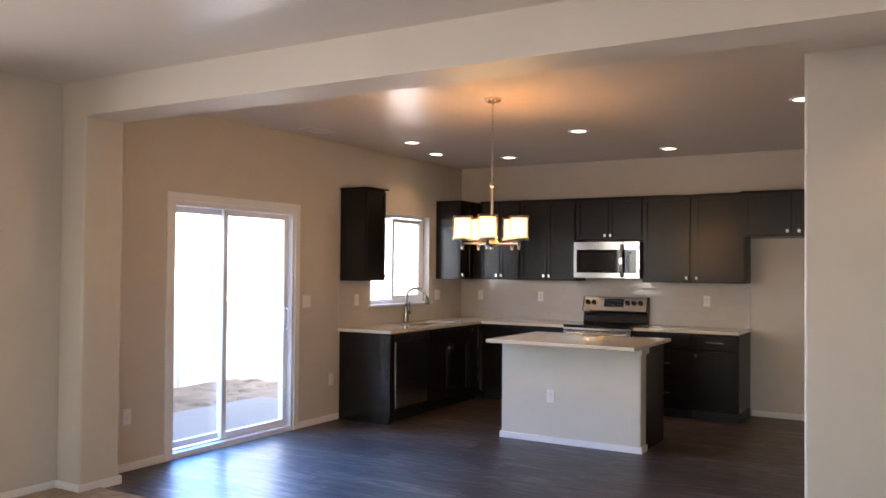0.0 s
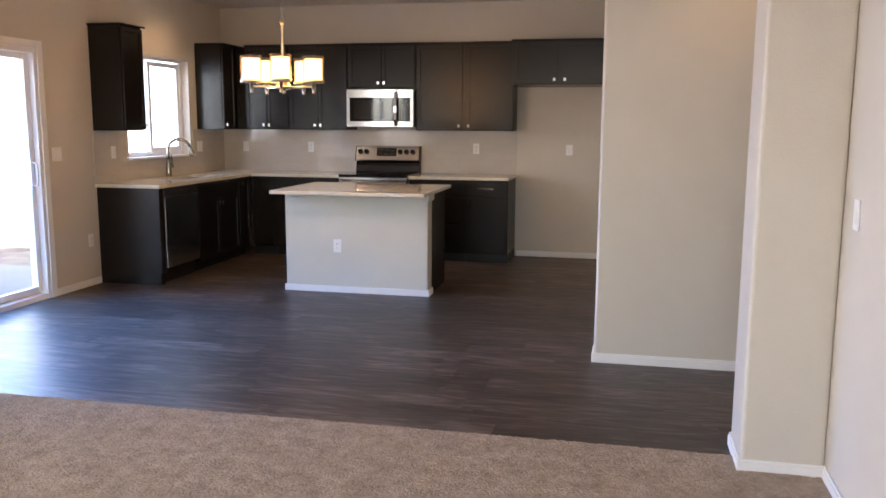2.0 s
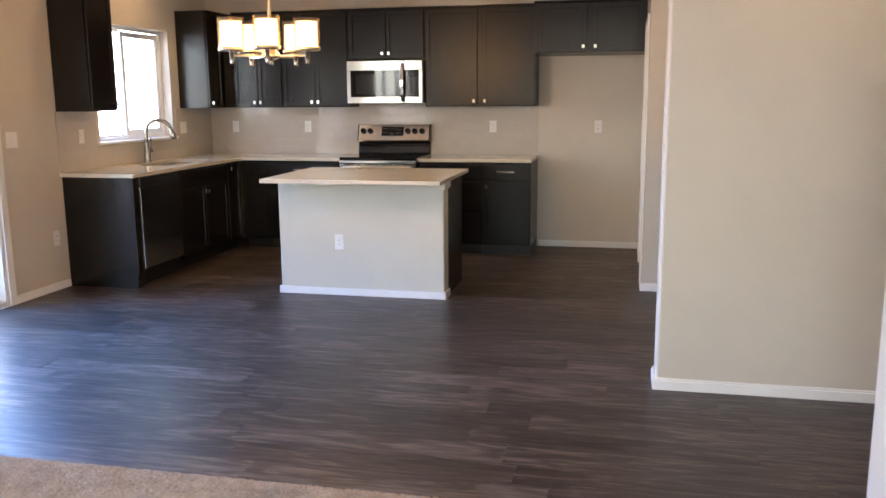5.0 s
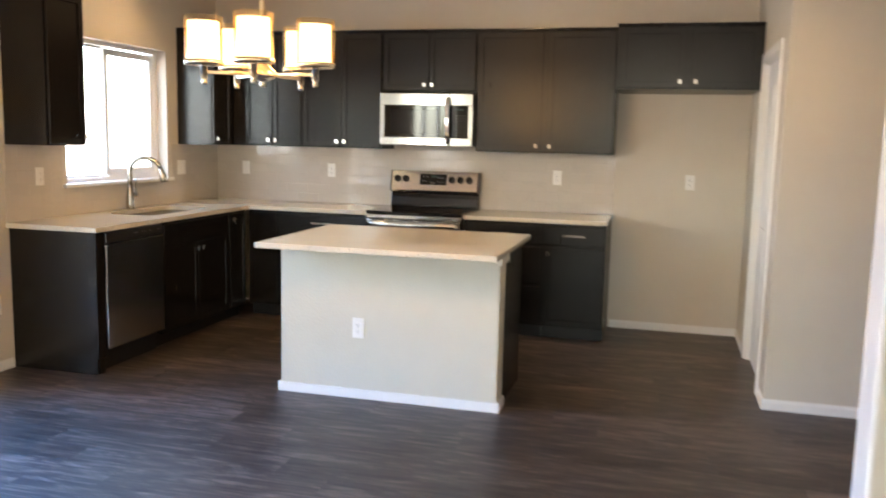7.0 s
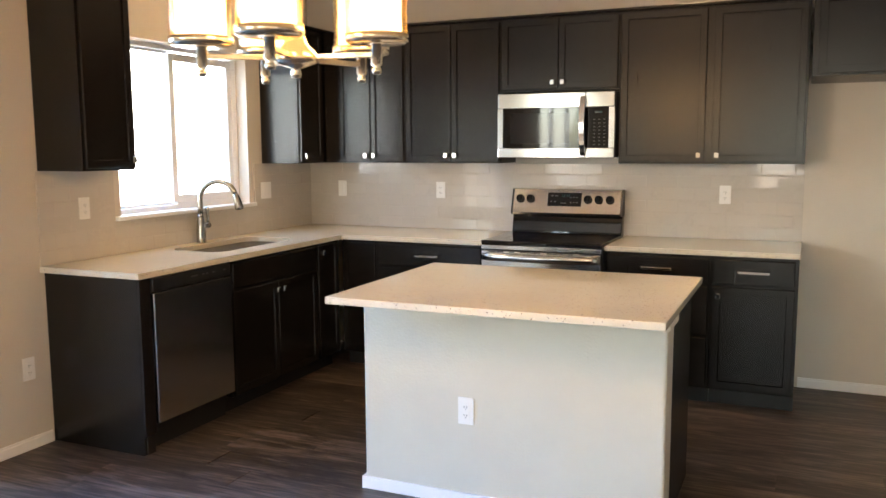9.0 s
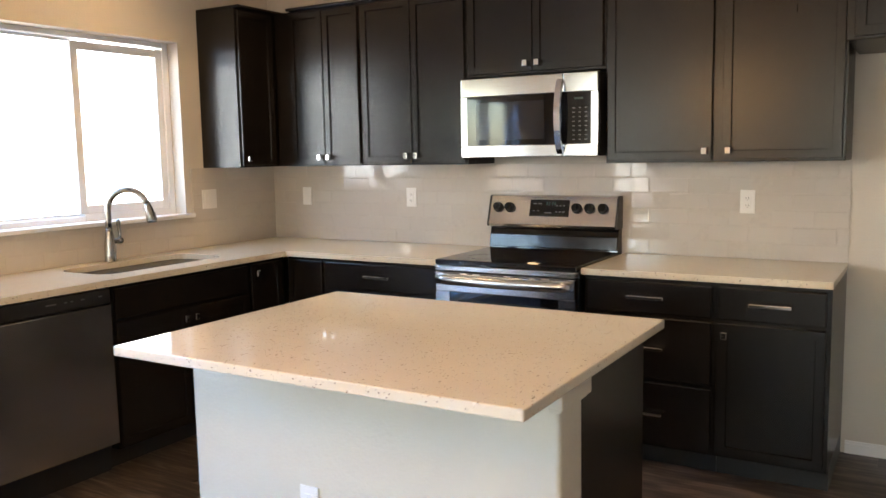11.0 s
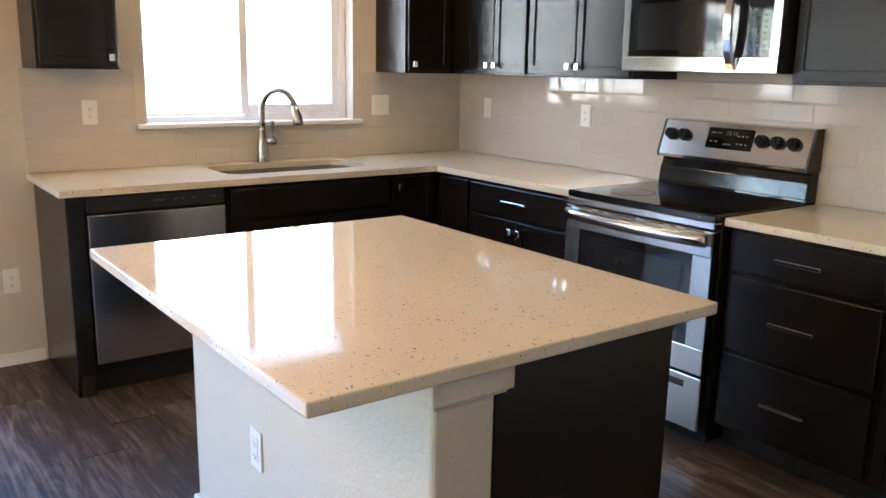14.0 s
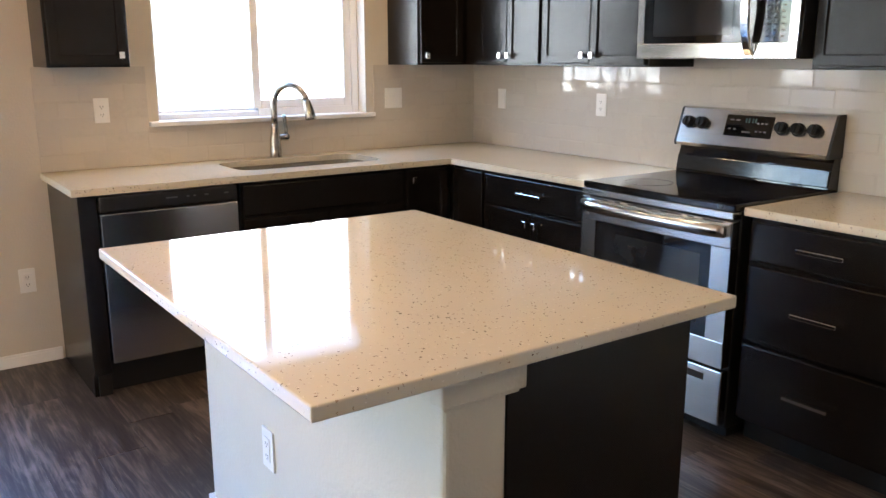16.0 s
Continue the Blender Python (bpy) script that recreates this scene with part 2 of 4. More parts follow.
def lathe(bm, profile, center=(0, 0, 0), seg=24):
    rings = []
    for r, z in profile:
        rings.append([bm.verts.new((center[0] + r * math.cos(2 * math.pi * k / seg), center[1] + r * math.sin(2 * math.pi * k / seg), center[2] + z)) for k in range(seg)])
    for a, b in zip(rings, rings[1:]):
        for k in range(seg):
            f = bm.faces.new((a[k], a[(k + 1) % seg], b[(k + 1) % seg], b[k]))
            f.smooth = True
    return bm


def tube(bm, pts, r, seg=10, cap=True):
    pts = [Vector(p) for p in pts]
    rings, up = [], Vector((0, 0, 1))
    side = None
    for i, p in enumerate(pts):
        way = (pts[min(i + 1, len(pts) - 1)] - pts[max(i - 1, 0)]).normalized()
        if side is None:
            side = way.cross(up if abs(way.z) < 0.9 else Vector((1, 0, 0))).normalized()
        side = (side - way * side.dot(way)).normalized()
        other = way.cross(side)
        rad = r[i] if isinstance(r, (list, tuple)) else r
        rings.append([bm.verts.new(p + rad * (math.cos(2 * math.pi * k / seg) * side + math.sin(2 * math.pi * k / seg) * other)) for k in range(seg)])
    for a, b in zip(rings, rings[1:]):
        for k in range(seg):
            f = bm.faces.new((a[k], a[(k + 1) % seg], b[(k + 1) % seg], b[k]))
            f.smooth = True
    if cap:
        bm.faces.new(rings[0])
        bm.faces.new(rings[-1])
    return bm


def B():
    return bmesh.new()


def mesh_of(name, bm, mat):
    bmesh.ops.recalc_face_normals(bm, faces=bm.faces[:])
    me = bpy.data.meshes.new(name)
    bm.to_mesh(me)
    bm.free()
    me.materials.append(mat)
    return me


def part(name, bm, mat, parent, label=""):
    ob = new(name, mesh_of(name, bm, mat))
    ob.parent = parent
    return tagged(ob, label)


def thing(name, m, label, category, group="", kind=""):
    ob = new(name)
    ob.empty_display_size = 0.1
    ob.matrix_world = m
    return tagged(ob, label, category, group, kind)


def single(name, bm, mat, label, category, group="", kind="", m=None):
    ob = new(name, mesh_of(name, bm, mat))
    if m is not None:
        ob.matrix_world = m
    return tagged(ob, label, category, group, kind)


def structure(name, bm, mat, label, category="wall"):
    return single(name, bm, mat, label, category, kind="structure")


# ---- large structure ----
X_E, Y_S, T = 5.57, -13.0, 0.16
SL = (-4.67, -3.205, 0.0, 2.06)
WI = (-1.97, -0.785, 1.125, 2.13)
bm = B()
box(bm, -T, 0, Y_S - T, WL[0], 0, CEIL)
box(bm, -T, 0, WL[0], WL[1], 0, WL[2])
box(bm, -T, 0, WL[0], WL[1], WL[3], CEIL)
box(bm, -T, 0, WL[1], SL[0], 0, CEIL)
box(bm, -T, 0, SL[0], SL[1], SL[3], CEIL)
box(bm, -T, 0, SL[1], WI[0], 0, CEIL)
box(bm, -T, 0, WI[0], WI[1], 0, WI[2])
box(bm, -T, 0, WI[0], WI[1], WI[3], CEIL)
box(bm, -T, 0, WI[1], T, 0, CEIL)
structure("wall_west", bm, M_WALL, "beige painted drywall with a patio door and a window")
structure("wall_north", box(B(), 0, 7.2, 0, T, 0, CEIL), M_WALL, "beige painted drywall behind the kitchen")
# pantry box on the east side of the kitchen
PX, PY, PD0, PD1 = 4.52, -1.86, -1.55, -0.70
bm = B()
box(bm, PX, PX + 0.12, PY, PD0, 0, CEIL)
box(bm, PX, PX + 0.12, PD1, 0, 0, CEIL)
box(bm, PX, PX + 0.12, PD0, PD1, 2.05, CEIL)
box(bm, PX + 0.12, 7.2, PY, PY + 0.12, 0, CEIL)
structure("wall_pantry", bm, M_WALL, "beige painted drywall round the pantry")
structure("wall_hall", box(B(), 4.552, 7.2, -4.10, -3.90, 0, CEIL, 0.018, True, 3), M_WALL, "beige painted drywall partition with rounded corner")
structure("wall_east", box(B(), 7.2, 7.36, Y_S, T, 0, CEIL), M_WALL, "beige painted drywall closing the hall")
structure("wall_living_east", box(B(), X_E, X_E + 0.3, Y_S, -5.36, 0, CEIL), M_WALL, "beige painted drywall of the living room")
BY0, BY1 = -5.655, -5.335
structure("wall_stub", box(B(), 5.230, X_E, BY0, BY1, 0, 2.55, 0.018, True, 3), M_WALL, "short beige drywall return with rounded corners")
structure("wall_pilaster", box(B(), 0, 0.25, BY0, BY1, 0, 2.55, 0.018, True, 3), M_WALL, "short beige drywall return with rounded corners")
structure("beam", box(B(), 0, X_E, BY0, BY1, 2.55, CEIL), M_WALL, "boxed beige drywall beam between the rooms", "beam")
bm = B()
box(bm, 0, WS[0], Y_S - T, Y_S, 0, CEIL)
box(bm, WS[0], WS[1], Y_S - T, Y_S, 0, WS[2])
box(bm, WS[0], WS[1], Y_S - T, Y_S, WS[3], CEIL)
box(bm, WS[1], 7.2, Y_S - T, Y_S, 0, CEIL)
structure("wall_south", bm, M_WALL, "beige painted drywall closing the living room, with an assumed unseen window")
structure("ceiling", box(B(), -T, 7.36, Y_S - T, T, CEIL, CEIL + 0.2), M_CEIL, "smooth beige satin painted ceiling", "ceiling")
# unseen mass added over the rooms, its height casts shade on the patio
structure("patio_shade_block", box(B(), -T, 7.36, Y_S - T, T, CEIL + 0.2, 5.6), M_STUCCO, "unseen pale block above the ceiling, added to shade the patio", "house")

# baseboards
def baseboard(x0, y0, x1, y1, side):
    """From one corner to the other along a wall; side: the way it stands proud."""
    bm = B()
    d = 0.013
    ox, oy = side
    a0, a1 = min(x0, x1, x0 + ox * d), max(x0, x1, x0 + ox * d)
    b0, b1 = min(y0, y1, y0 + oy * d), max(y0, y1, y0 + oy * d)
    box(bm, a0, a1, b0, b1, 0, 0.05, 0.003)
    box(bm, a0 + (0.005 if ox < 0 else 0), a1 - (0.005 if ox > 0 else 0), b0 + (0.005 if oy < 0 else 0), b1 - (0.005 if oy > 0 else 0), 0.045, 0.062, 0.002)
    return structure("baseboard", bm, M_TRIM, "white painted wooden baseboard", "baseboard")


for run in [(0, BY1, 0, -4.733, (1, 0)), (0, -3.142, 0, -2.52, (1, 0)), (0, Y_S, 0, BY0, (1, 0)), (3.535, 0, PX, 0, (0, -1)),
            (PX, -0.013, PX, PD1 + 0.065, (-1, 0)), (PX, PY, PX, PD0 - 0.065, (-1, 0)), (PX - 0.013, PY, 7.2, PY, (0, -1)),
            (4.539, -4.10, 7.2, -4.10, (0, -1)), (4.552, -4.10, 4.552, -3.90, (-1, 0)),
            (5.217, BY0, X_E, BY0, (0, -1)), (5.230, BY0, 5.230, BY1, (-1, 0)), (X_E, Y_S, X_E, BY0 - 0.013, (-1, 0)),
            (0, BY0, 0.263, BY0, (0, -1)), (0.25, BY0, 0.25, BY1, (1, 0)), (0.013, BY1, 0.263, BY1, (0, 1)), (5.230, BY1, X_E + 0.3, BY1, (0, 1))]:
    baseboard(*run)

# carpet: a thick uneven pile
def carpet():
    x0, x1, y0, y1 = 0.0, X_E, -8.2, -5.495
    nx, ny = 900, 440
    gx, gy = np.meshgrid(np.linspace(x0, x1, nx), np.linspace(y0, y1, ny))
    rng = np.random.default_rng(4)
    low = rng.random((ny // 10 + 2, nx // 10 + 2))
    low = np.kron(low, np.ones((10, 10)))[:ny, :nx]
    gz = 0.010 + 0.0045 * rng.random((ny, nx)) + 0.0025 * low
    gz[-1] = 0.0
    gx = gx + rng.normal(0, 0.0025, (ny, nx))
    gy = gy + np.where(np.arange(ny)[:, None] < ny - 1, rng.normal(0, 0.0025, (ny, nx)), rng.normal(0, 0.003, (ny, nx)))
    verts = np.stack([gx, gy, gz], -1).reshape(-1, 3)
    i = (np.arange(ny - 1)[:, None] * nx + np.arange(nx - 1)).ravel()
    faces = np.stack([i, i + 1, i + 1 + nx, i + nx], -1)
    me = bpy.data.meshes.new("carpet")
    me.from_pydata(verts.tolist(), [], faces.tolist())
    me.materials.append(M_CARPET)
    tagged(new("carpet", me), "beige looped pile carpet in the living room", "carpet", kind="stuff")
    structure("carpet_floor", box(B(), 0, X_E, Y_S, -8.2, -0.1, 0.013), M_CARPET, "beige pile carpet", "floor")
    structure("subfloor_living", box(B(), 0, X_E, -8.2, -5.495, -0.1, -0.002), M_SUB, "dark subfloor under the carpet", "floor")


carpet()

# ---- outside ----
structure("ground", box(B(), -300, 300, -300, 300, -0.6, -0.14), M_DIRT, "bare brown dirt yard reaching the horizon", "ground")
structure("patio", box(B(), -2.0, -T, -6.2, -1.5, -0.3, -0.08, 0.01), M_CONC, "pale concrete patio slab by the door", "patio")
rng = random.Random(3)
bm = B()
for k in range(190):
    a, b = rng.uniform(-3.6, -2.15), rng.uniform(-6.5, 3.5)
    s = rng.uniform(0.05, 0.16)
    g = bmesh.ops.create_icosphere(bm, subdivisions=2, radius=s, matrix=Matrix.Translation((a, b, -0.17)) @ Matrix.Diagonal((1.3, 1.5, 0.45, 1)))
    for v in g["verts"]:
        v.co += 0.03 * noise.noise_vector(v.co * 11)
single("dirt_mounds", bm, M_DIRT, "low heaps of dug brown dirt beside the patio", "dirt", kind="stuff")


def fence():
    f = thing("vinyl_fence", pose(-3.75, 0, -0.14), "white vinyl privacy fence round the yard", "fence")
    for k in range(9):
        y = -10 + 2.2 * k
        post = part("post", box(B(), -0.06, 0.06, y - 0.06, y + 0.06, 0, 2.05, 0.006), M_VINYL, f)
        part("cap", cyl(B(), (0, y, 2.08), 0.1, 0.06, seg=4, r2=0.01), M_VINYL, post)
        if k < 8:
            for z in (0.05, 1.92):
                part("rail", box(B(), -0.025, 0.025, y + 0.06, y + 2.14, z - 0.07, z + 0.07, 0.004), M_VINYL, f)
            for j in range(13):
                part("slat", box(B(), -0.012, 0.012, y + 0.06 + 0.16 * j + 0.003, y + 0.06 + 0.16 * (j + 1) - 0.003, 0.10, 1.87), M_VINYL, f)


fence()


def neighbour(y0, windows):
    h = thing("neighbour_house", pose(-13, y0, -0.14), "pale sided two-storey house behind the fence", "house")
    part("wall", box(B(), -8, 0, -7, 7, 0, 5.6), M_STUCCO, h)
    bm = B()
    vs = [bm.verts.new(p) for p in ((0.4, -7.4, 5.6), (-8.4, -7.4, 5.6), (-4, -7.4, 7.6), (0.4, 7.4, 5.6), (-8.4, 7.4, 5.6), (-4, 7.4, 7.6))]
    for q in ((0, 1, 2), (3, 5, 4), (0, 2, 5, 3), (1, 4, 5, 2), (0, 3, 4, 1)):
        bm.faces.new([vs[i] for i in q])
    part("roof", bm, M_ROOF, h, "grey shingle roof")
    for y, z in windows:
        w = part("window", box(B(), 0, 0.06, y - 0.95, y + 0.95, z, z + 1.15, 0.01), M_VINYL, h)
        for a in (-0.88, 0.02):
            part("pane", box(B(), 0.05, 0.066, y + a, y + a + 0.86, z + 0.07, z + 1.08), M_PANE, w)


neighbour(-16, ((-4.5, 2.2), (-1.0, 2.2), (2.5, 2.2), (5.2, 2.2)))
neighbour(7.5, ((0.6, 1.2),))


# ---- patio door, window, pantry door ----
def patio_door():
    y0, y1, _, z1 = SL
    d = thing("door_patio", pose(0, (y0 + y1) / 2, 0), "closed white vinyl sliding glass patio door", "door", kind="structure")
    cy = (y0 + y1) / 2
    y0, y1 = y0 - cy, y1 - cy
    bm = B()
    w = 0.062
    box(bm, 0, 0.014, y0 - w, y0 + 0.003, 0, z1 + w, 0.003)
    box(bm, 0, 0.014, y1 - 0.003, y1 + w, 0, z1 + w, 0.003)
    box(bm, 0, 0.014, y0 + 0.003, y1 - 0.003, z1 - 0.003, z1 + w, 0.003)
    part("casing", bm, M_TRIM, d, "white painted casing")
    bm = B()
    box(bm, -0.155, -0.001, y0, y0 + 0.035, 0, z1, 0.004)
    box(bm, -0.155, -0.001, y1 - 0.035, y1, 0, z1, 0.004)
    box(bm, -0.155, -0.001, y0 + 0.035, y1 - 0.035, z1 - 0.04, z1, 0.004)
    box(bm, -0.155, -0.001, y0 + 0.035, y1 - 0.035, 0.0, 0.045, 0.004)
    part("frame", bm, M_VINYL, d)
    part("track", box(B(), -0.075, -0.065, y0 + 0.036, y1 - 0.036, 0.045, 0.056), M_NICKEL, d, "worn metal track")
    mid = y0 + 0.645
    for name, a, b, x in (("fixed_panel", y0 + 0.036, mid + 0.042, -0.125), ("sliding_panel", mid - 0.042, y1 - 0.036, -0.07)):
        bm = B()
        s = 0.052
        box(bm, x - 0.018, x + 0.018, a, a + s, 0.058, z1 - 0.042, 0.004)
        box(bm, x - 0.018, x + 0.018, b - s, b, 0.058, z1 - 0.042, 0.004)
        box(bm, x - 0.018, x + 0.018, a + s, b - s, 0.058, 0.058 + s, 0.004)
        box(bm, x - 0.018, x + 0.018, a + s, b - s, z1 - 0.042 - 0.05, z1 - 0.042, 0.004)
        p = part(name, bm, M_VINYL, d)
        g = part("pane", box(B(), x - 0.006, x + 0.006, a + s - 0.005, b - s + 0.005, 0.05 + s, z1 - 0.09), M_GLASS, p)
        g.visible_shadow = False
        if name == "sliding_panel":
            bm = B()
            yy = b - 0.035
            box(bm, x + 0.018, x + 0.026, yy - 0.02, yy + 0.02, 0.92, 1.17, 0.003)
            tube(bm, [(x + 0.02, yy, 0.945), (x + 0.06, yy, 0.955), (x + 0.068, yy, 1.0), (x + 0.068, yy, 1.09), (x + 0.06, yy, 1.135), (x + 0.02, yy, 1.145)], 0.009)
            part("pull_handle", bm, M_VINYL, p, "white looped pull handle")


patio_door()


def kitchen_window():
    y0, y1, z0, z1 = WI
    cy = (y0 + y1) / 2
    w = thing("window_kitchen", pose(0, cy, z0), "white vinyl sliding window above the sink", "window", kind="structure")
    a, b, h = y0 - cy, y1 - cy, z1 - z0
    bm = B()
    x0, x1, f = -0.15, -0.085, 0.042
    box(bm, x0, x1, a, a + 0.03, 0, h, 0.004)
    box(bm, x0, x1, b - f, b, 0, h, 0.004)
    box(bm, x0, x1, a + 0.03, -0.03, 0, 0.03, 0.004)
    box(bm, x0, x1, -0.03, b - f, 0, f, 0.004)
    box(bm, x0, x1, a + 0.03, b - f, h - 0.03, h, 0.004)
    part("frame", bm, M_VINYL, w)
    # a fixed pane in a slim bead, and a sliding sash in front of it
    for p, q, x, s in ((a + 0.031, -0.022, -0.136, 0.016), (-0.052, b - f, -0.105, 0.046)):
        bm = B()
        f = 0.031 if s < 0.02 else 0.042
        box(bm, x - 0.012, x + 0.012, p, p + s, f, h - f, 0.003)
        box(bm, x - 0.012, x + 0.012, q - s, q, f, h - f, 0.003)
        box(bm, x - 0.012, x + 0.012, p + s, q - s, f, f + s, 0.003)
        box(bm, x - 0.012, x + 0.012, p + s, q - s, h - f - s, h - f, 0.003)
        sash = part("sash", bm, M_VINYL, w)
        g = part("pane", box(B(), x - 0.004, x + 0.004, p + s - 0.004, q - s + 0.004, f + s - 0.004, h - f - s + 0.004), M_GLASS, sash)
        g.visible_shadow = False
    part("sill", box(B(), -0.084, 0.03, a - 0.05, b + 0.05, -0.022, 0.002, 0.005), M_TRIM, w, "white painted sill board")


kitchen_window()


def living_window(m, hw, h):
    w = thing("window_living", m, "wide white vinyl window in the living room, out of view", "window", kind="structure")
    bm = B()
    for a, b, c, d in ((-hw, -hw + 0.05, 0, h), (hw - 0.05, hw, 0, h), (-0.5, -0.43, 0.05, h - 0.05), (0.43, 0.5, 0.05, h - 0.05), (-hw + 0.05, hw - 0.05, 0, 0.05), (-hw + 0.05, hw - 0.05, h - 0.05, h)):
        box(bm, a, b, 0.09, 0.15, c, d)
    part("frame", bm, M_VINYL, w)
    for a, b in ((-hw + 0.05, -0.5), (-0.43, 0.43), (0.5, hw - 0.05)):
        g = part("pane", box(B(), a, b, 0.116, 0.124, 0.05, h - 0.05), M_GLASS, w)
        g.visible_shadow = False


living_window(pose(0, (WL[0] + WL[1]) / 2, WL[2], 0, 0, 90), (WL[1] - WL[0]) / 2, WL[3] - WL[2])
# the south one is assumed, an opening for the added fill
living_window(pose((WS[0] + WS[1]) / 2, Y_S, WS[2], 0, 0, 180), (WS[1] - WS[0]) / 2, WS[3] - WS[2])


def pantry_door():
    d = thing("door_pantry", pose(PX, PD0, 0), "closed white painted pantry door with casing", "door", kind="structure")
    n = PD1 - PD0
    bm = B()
    box(bm, -0.016, 0, -0.06, 0.004, 0, 2.10, 0.003)
    box(bm, -0.016, 0, n - 0.004, n + 0.06, 0, 2.10, 0.003)
    box(bm, -0.016, 0, 0.004, n - 0.004, 2.04, 2.10, 0.003)
    part("casing", bm, M_TRIM, d)
    bm = B()
    box(bm, 0.0, 0.12, 0, 0.02, 0, 2.05)
    box(bm, 0.0, 0.12, n - 0.02, n, 0, 2.05)
    box(bm, 0.0, 0.12, 0.02, n - 0.02, 2.03, 2.05)
    part("jamb", bm, M_TRIM, d)
    bm = B()
    box(bm, 0.03, 0.066, 0.023, n - 0.023, 0.008, 2.026, 0.002)
    leaf = part("leaf", bm, M_DOORPAINT, d)
    for z0, z1 in ((0.15, 0.95), (1.1, 1.88)):
        for a, b in ((0.12, n / 2 - 0.04), (n / 2 + 0.04, n - 0.12)):
            part("panel", box(B(), 0.024, 0.032, a, b, z0, z1, 0.004), M_DOORPAINT, leaf)
    for z in (0.25, 1.05, 1.85):
        part("hinge", cyl(B(), (0.024, 0.022, z), 0.007, 0.09, seg=10), M_NICKEL, d, "nickel hinge")


pantry_door()


# ---- cabinets: local frame, x along the front, back at y 0, front at -y ----
def shaker(bm, x0, x1, z0, z1, y, rail=0.057, depth=0.009, thick=0.02):
    """A shaker front whose back lies at y."""
    g = bmesh.ops.create_cube(bm, size=1.0, matrix=Matrix.Translation(((x0 + x1) / 2, y - thick / 2, (z0 + z1) / 2)) @ Matrix.Diagonal((x1 - x0, thick, z1 - z0, 1)))
    fs = {f for v in g["verts"] for f in v.link_faces}
    for f in fs:
        f.normal_update()
    front = [f for f in fs if f.normal.y < -0.9]
    edges = [e for e in front[0].edges]
    rail = min(rail, (x1 - x0) * 0.32, (z1 - z0) * 0.32)
    bmesh.ops.inset_region(bm, faces=front, thickness=rail - 0.003, depth=0)
    bmesh.ops.inset_region(bm, faces=front, thickness=0.004, depth=-depth)
    bmesh.ops.bevel(bm, geom=edges, offset=0.003, segments=2, profile=0.5, affect="EDGES")
    return bm


def knob(parent, x, y, z):
    bm = B()
    cyl(bm, (x, y - 0.009, z), 0.005, 0.018, "y", 10)
    box(bm, x - 0.013, x + 0.013, y - 0.028, y - 0.017, z - 0.016, z + 0.016, 0.003)
    part("knob", bm, M_CHROME, parent, "square chrome knob")


def pull(parent, x, y, z, w=0.17):
    bm = B()
    box(bm, x - w / 2, x + w / 2, y - 0.036, y - 0.026, z - 0.0075, z + 0.0075, 0.0025)
    for s in (-1, 1):
        box(bm, x + s * (w / 2 - 0.008) - 0.006, x + s * (w / 2 - 0.008) + 0.006, y - 0.028, y, z - 0.005, z + 0.005)
    part("bar_pull", bm, M_CHROME, parent, "slim chrome bar pull")


def upper(m, w, h, d, doors, label, knobs="in", crown=True, right_gap=0.012, left_gap=0.012, crown_ends=(0, 0), stile=0.005):
    c = thing("wall_cabinet", m, label, "cabinet", "dark wall cabinets")
    part("body", box(B(), 0.0005, w - 0.0005, -d, -0.001, 0, h, 0.0015), M_DARK, c)
    if crown:
        bm = B()
        box(bm, -crown_ends[0] * 0.018, w + crown_ends[1] * 0.018, -d - 0.036, -0.001, h, h + 0.016, 0.004)
        part("top_moulding", bm, M_DARK, c)
    a, b = left_gap, w - right_gap
    n = doors
    for k in range(n):
        p = a + (b - a) * k / n + (stile / 2 if k else 0)
        q = a + (b - a) * (k + 1) / n - (stile / 2 if k < n - 1 else 0)
        door = part("door", shaker(B(), p, q, 0.012, h - 0.014, -d), M_DARK, c)
        kx = (q - 0.03 if k == 0 else p + 0.03) if n == 2 else (p + 0.03 if knobs == "left" else q - 0.03)
        knob(door, kx, -d - 0.02, 0.012 + 0.04)
    return c


UB, UH, UD = 1.395, 0.925, 0.31
DARKWALL = "dark espresso shaker wall cabinet "
upper(pose(0.45, 0, UB), 0.525, UH, UD, 2, DARKWALL + "with two doors above the counter", left_gap=0.004)
upper(pose(0.975, 0, UB), 0.70, UH, UD, 2, DARKWALL + "with two doors beside the microwave")
upper(pose(1.675, 0, 1.855), 0.775, UB + UH - 1.855, UD, 2, "short dark espresso shaker cabinet over the microwave")
upper(pose(2.45, 0, UB), 1.07, UH, UD, 2, DARKWALL + "with two wide doors", stile=0.045)
upper(pose(3.533, 0, 1.868), PX - 3.536, 0.437, 0.61, 2, "short dark espresso shaker cabinet above the refrigerator recess", right_gap=0.03, left_gap=0.03, stile=0.045)
# corner cabinet on the west wall, and the single cabinet beyond the window
upper(pose(0, -0.632, UB, 0, 0, 90), 0.631, UH, UD, 1, DARKWALL + "filling the corner", knobs="left", right_gap=0.335)
single("cabinet_filler", box(B(), 0.332, 0.4495, -UD - 0.002, -0.001, UB, UB + UH, 0.001), M_DARK, "dark espresso filler strip between wall cabinets", "cabinet")
upper(pose(0, -2.515, UB, 0, 0, 90), 0.345, UH, UD, 1, "single-door dark espresso shaker wall cabinet by the window", knobs="right", crown_ends=(1, 1))

KB, BH, BD = 0.10, 0.884, 0.605


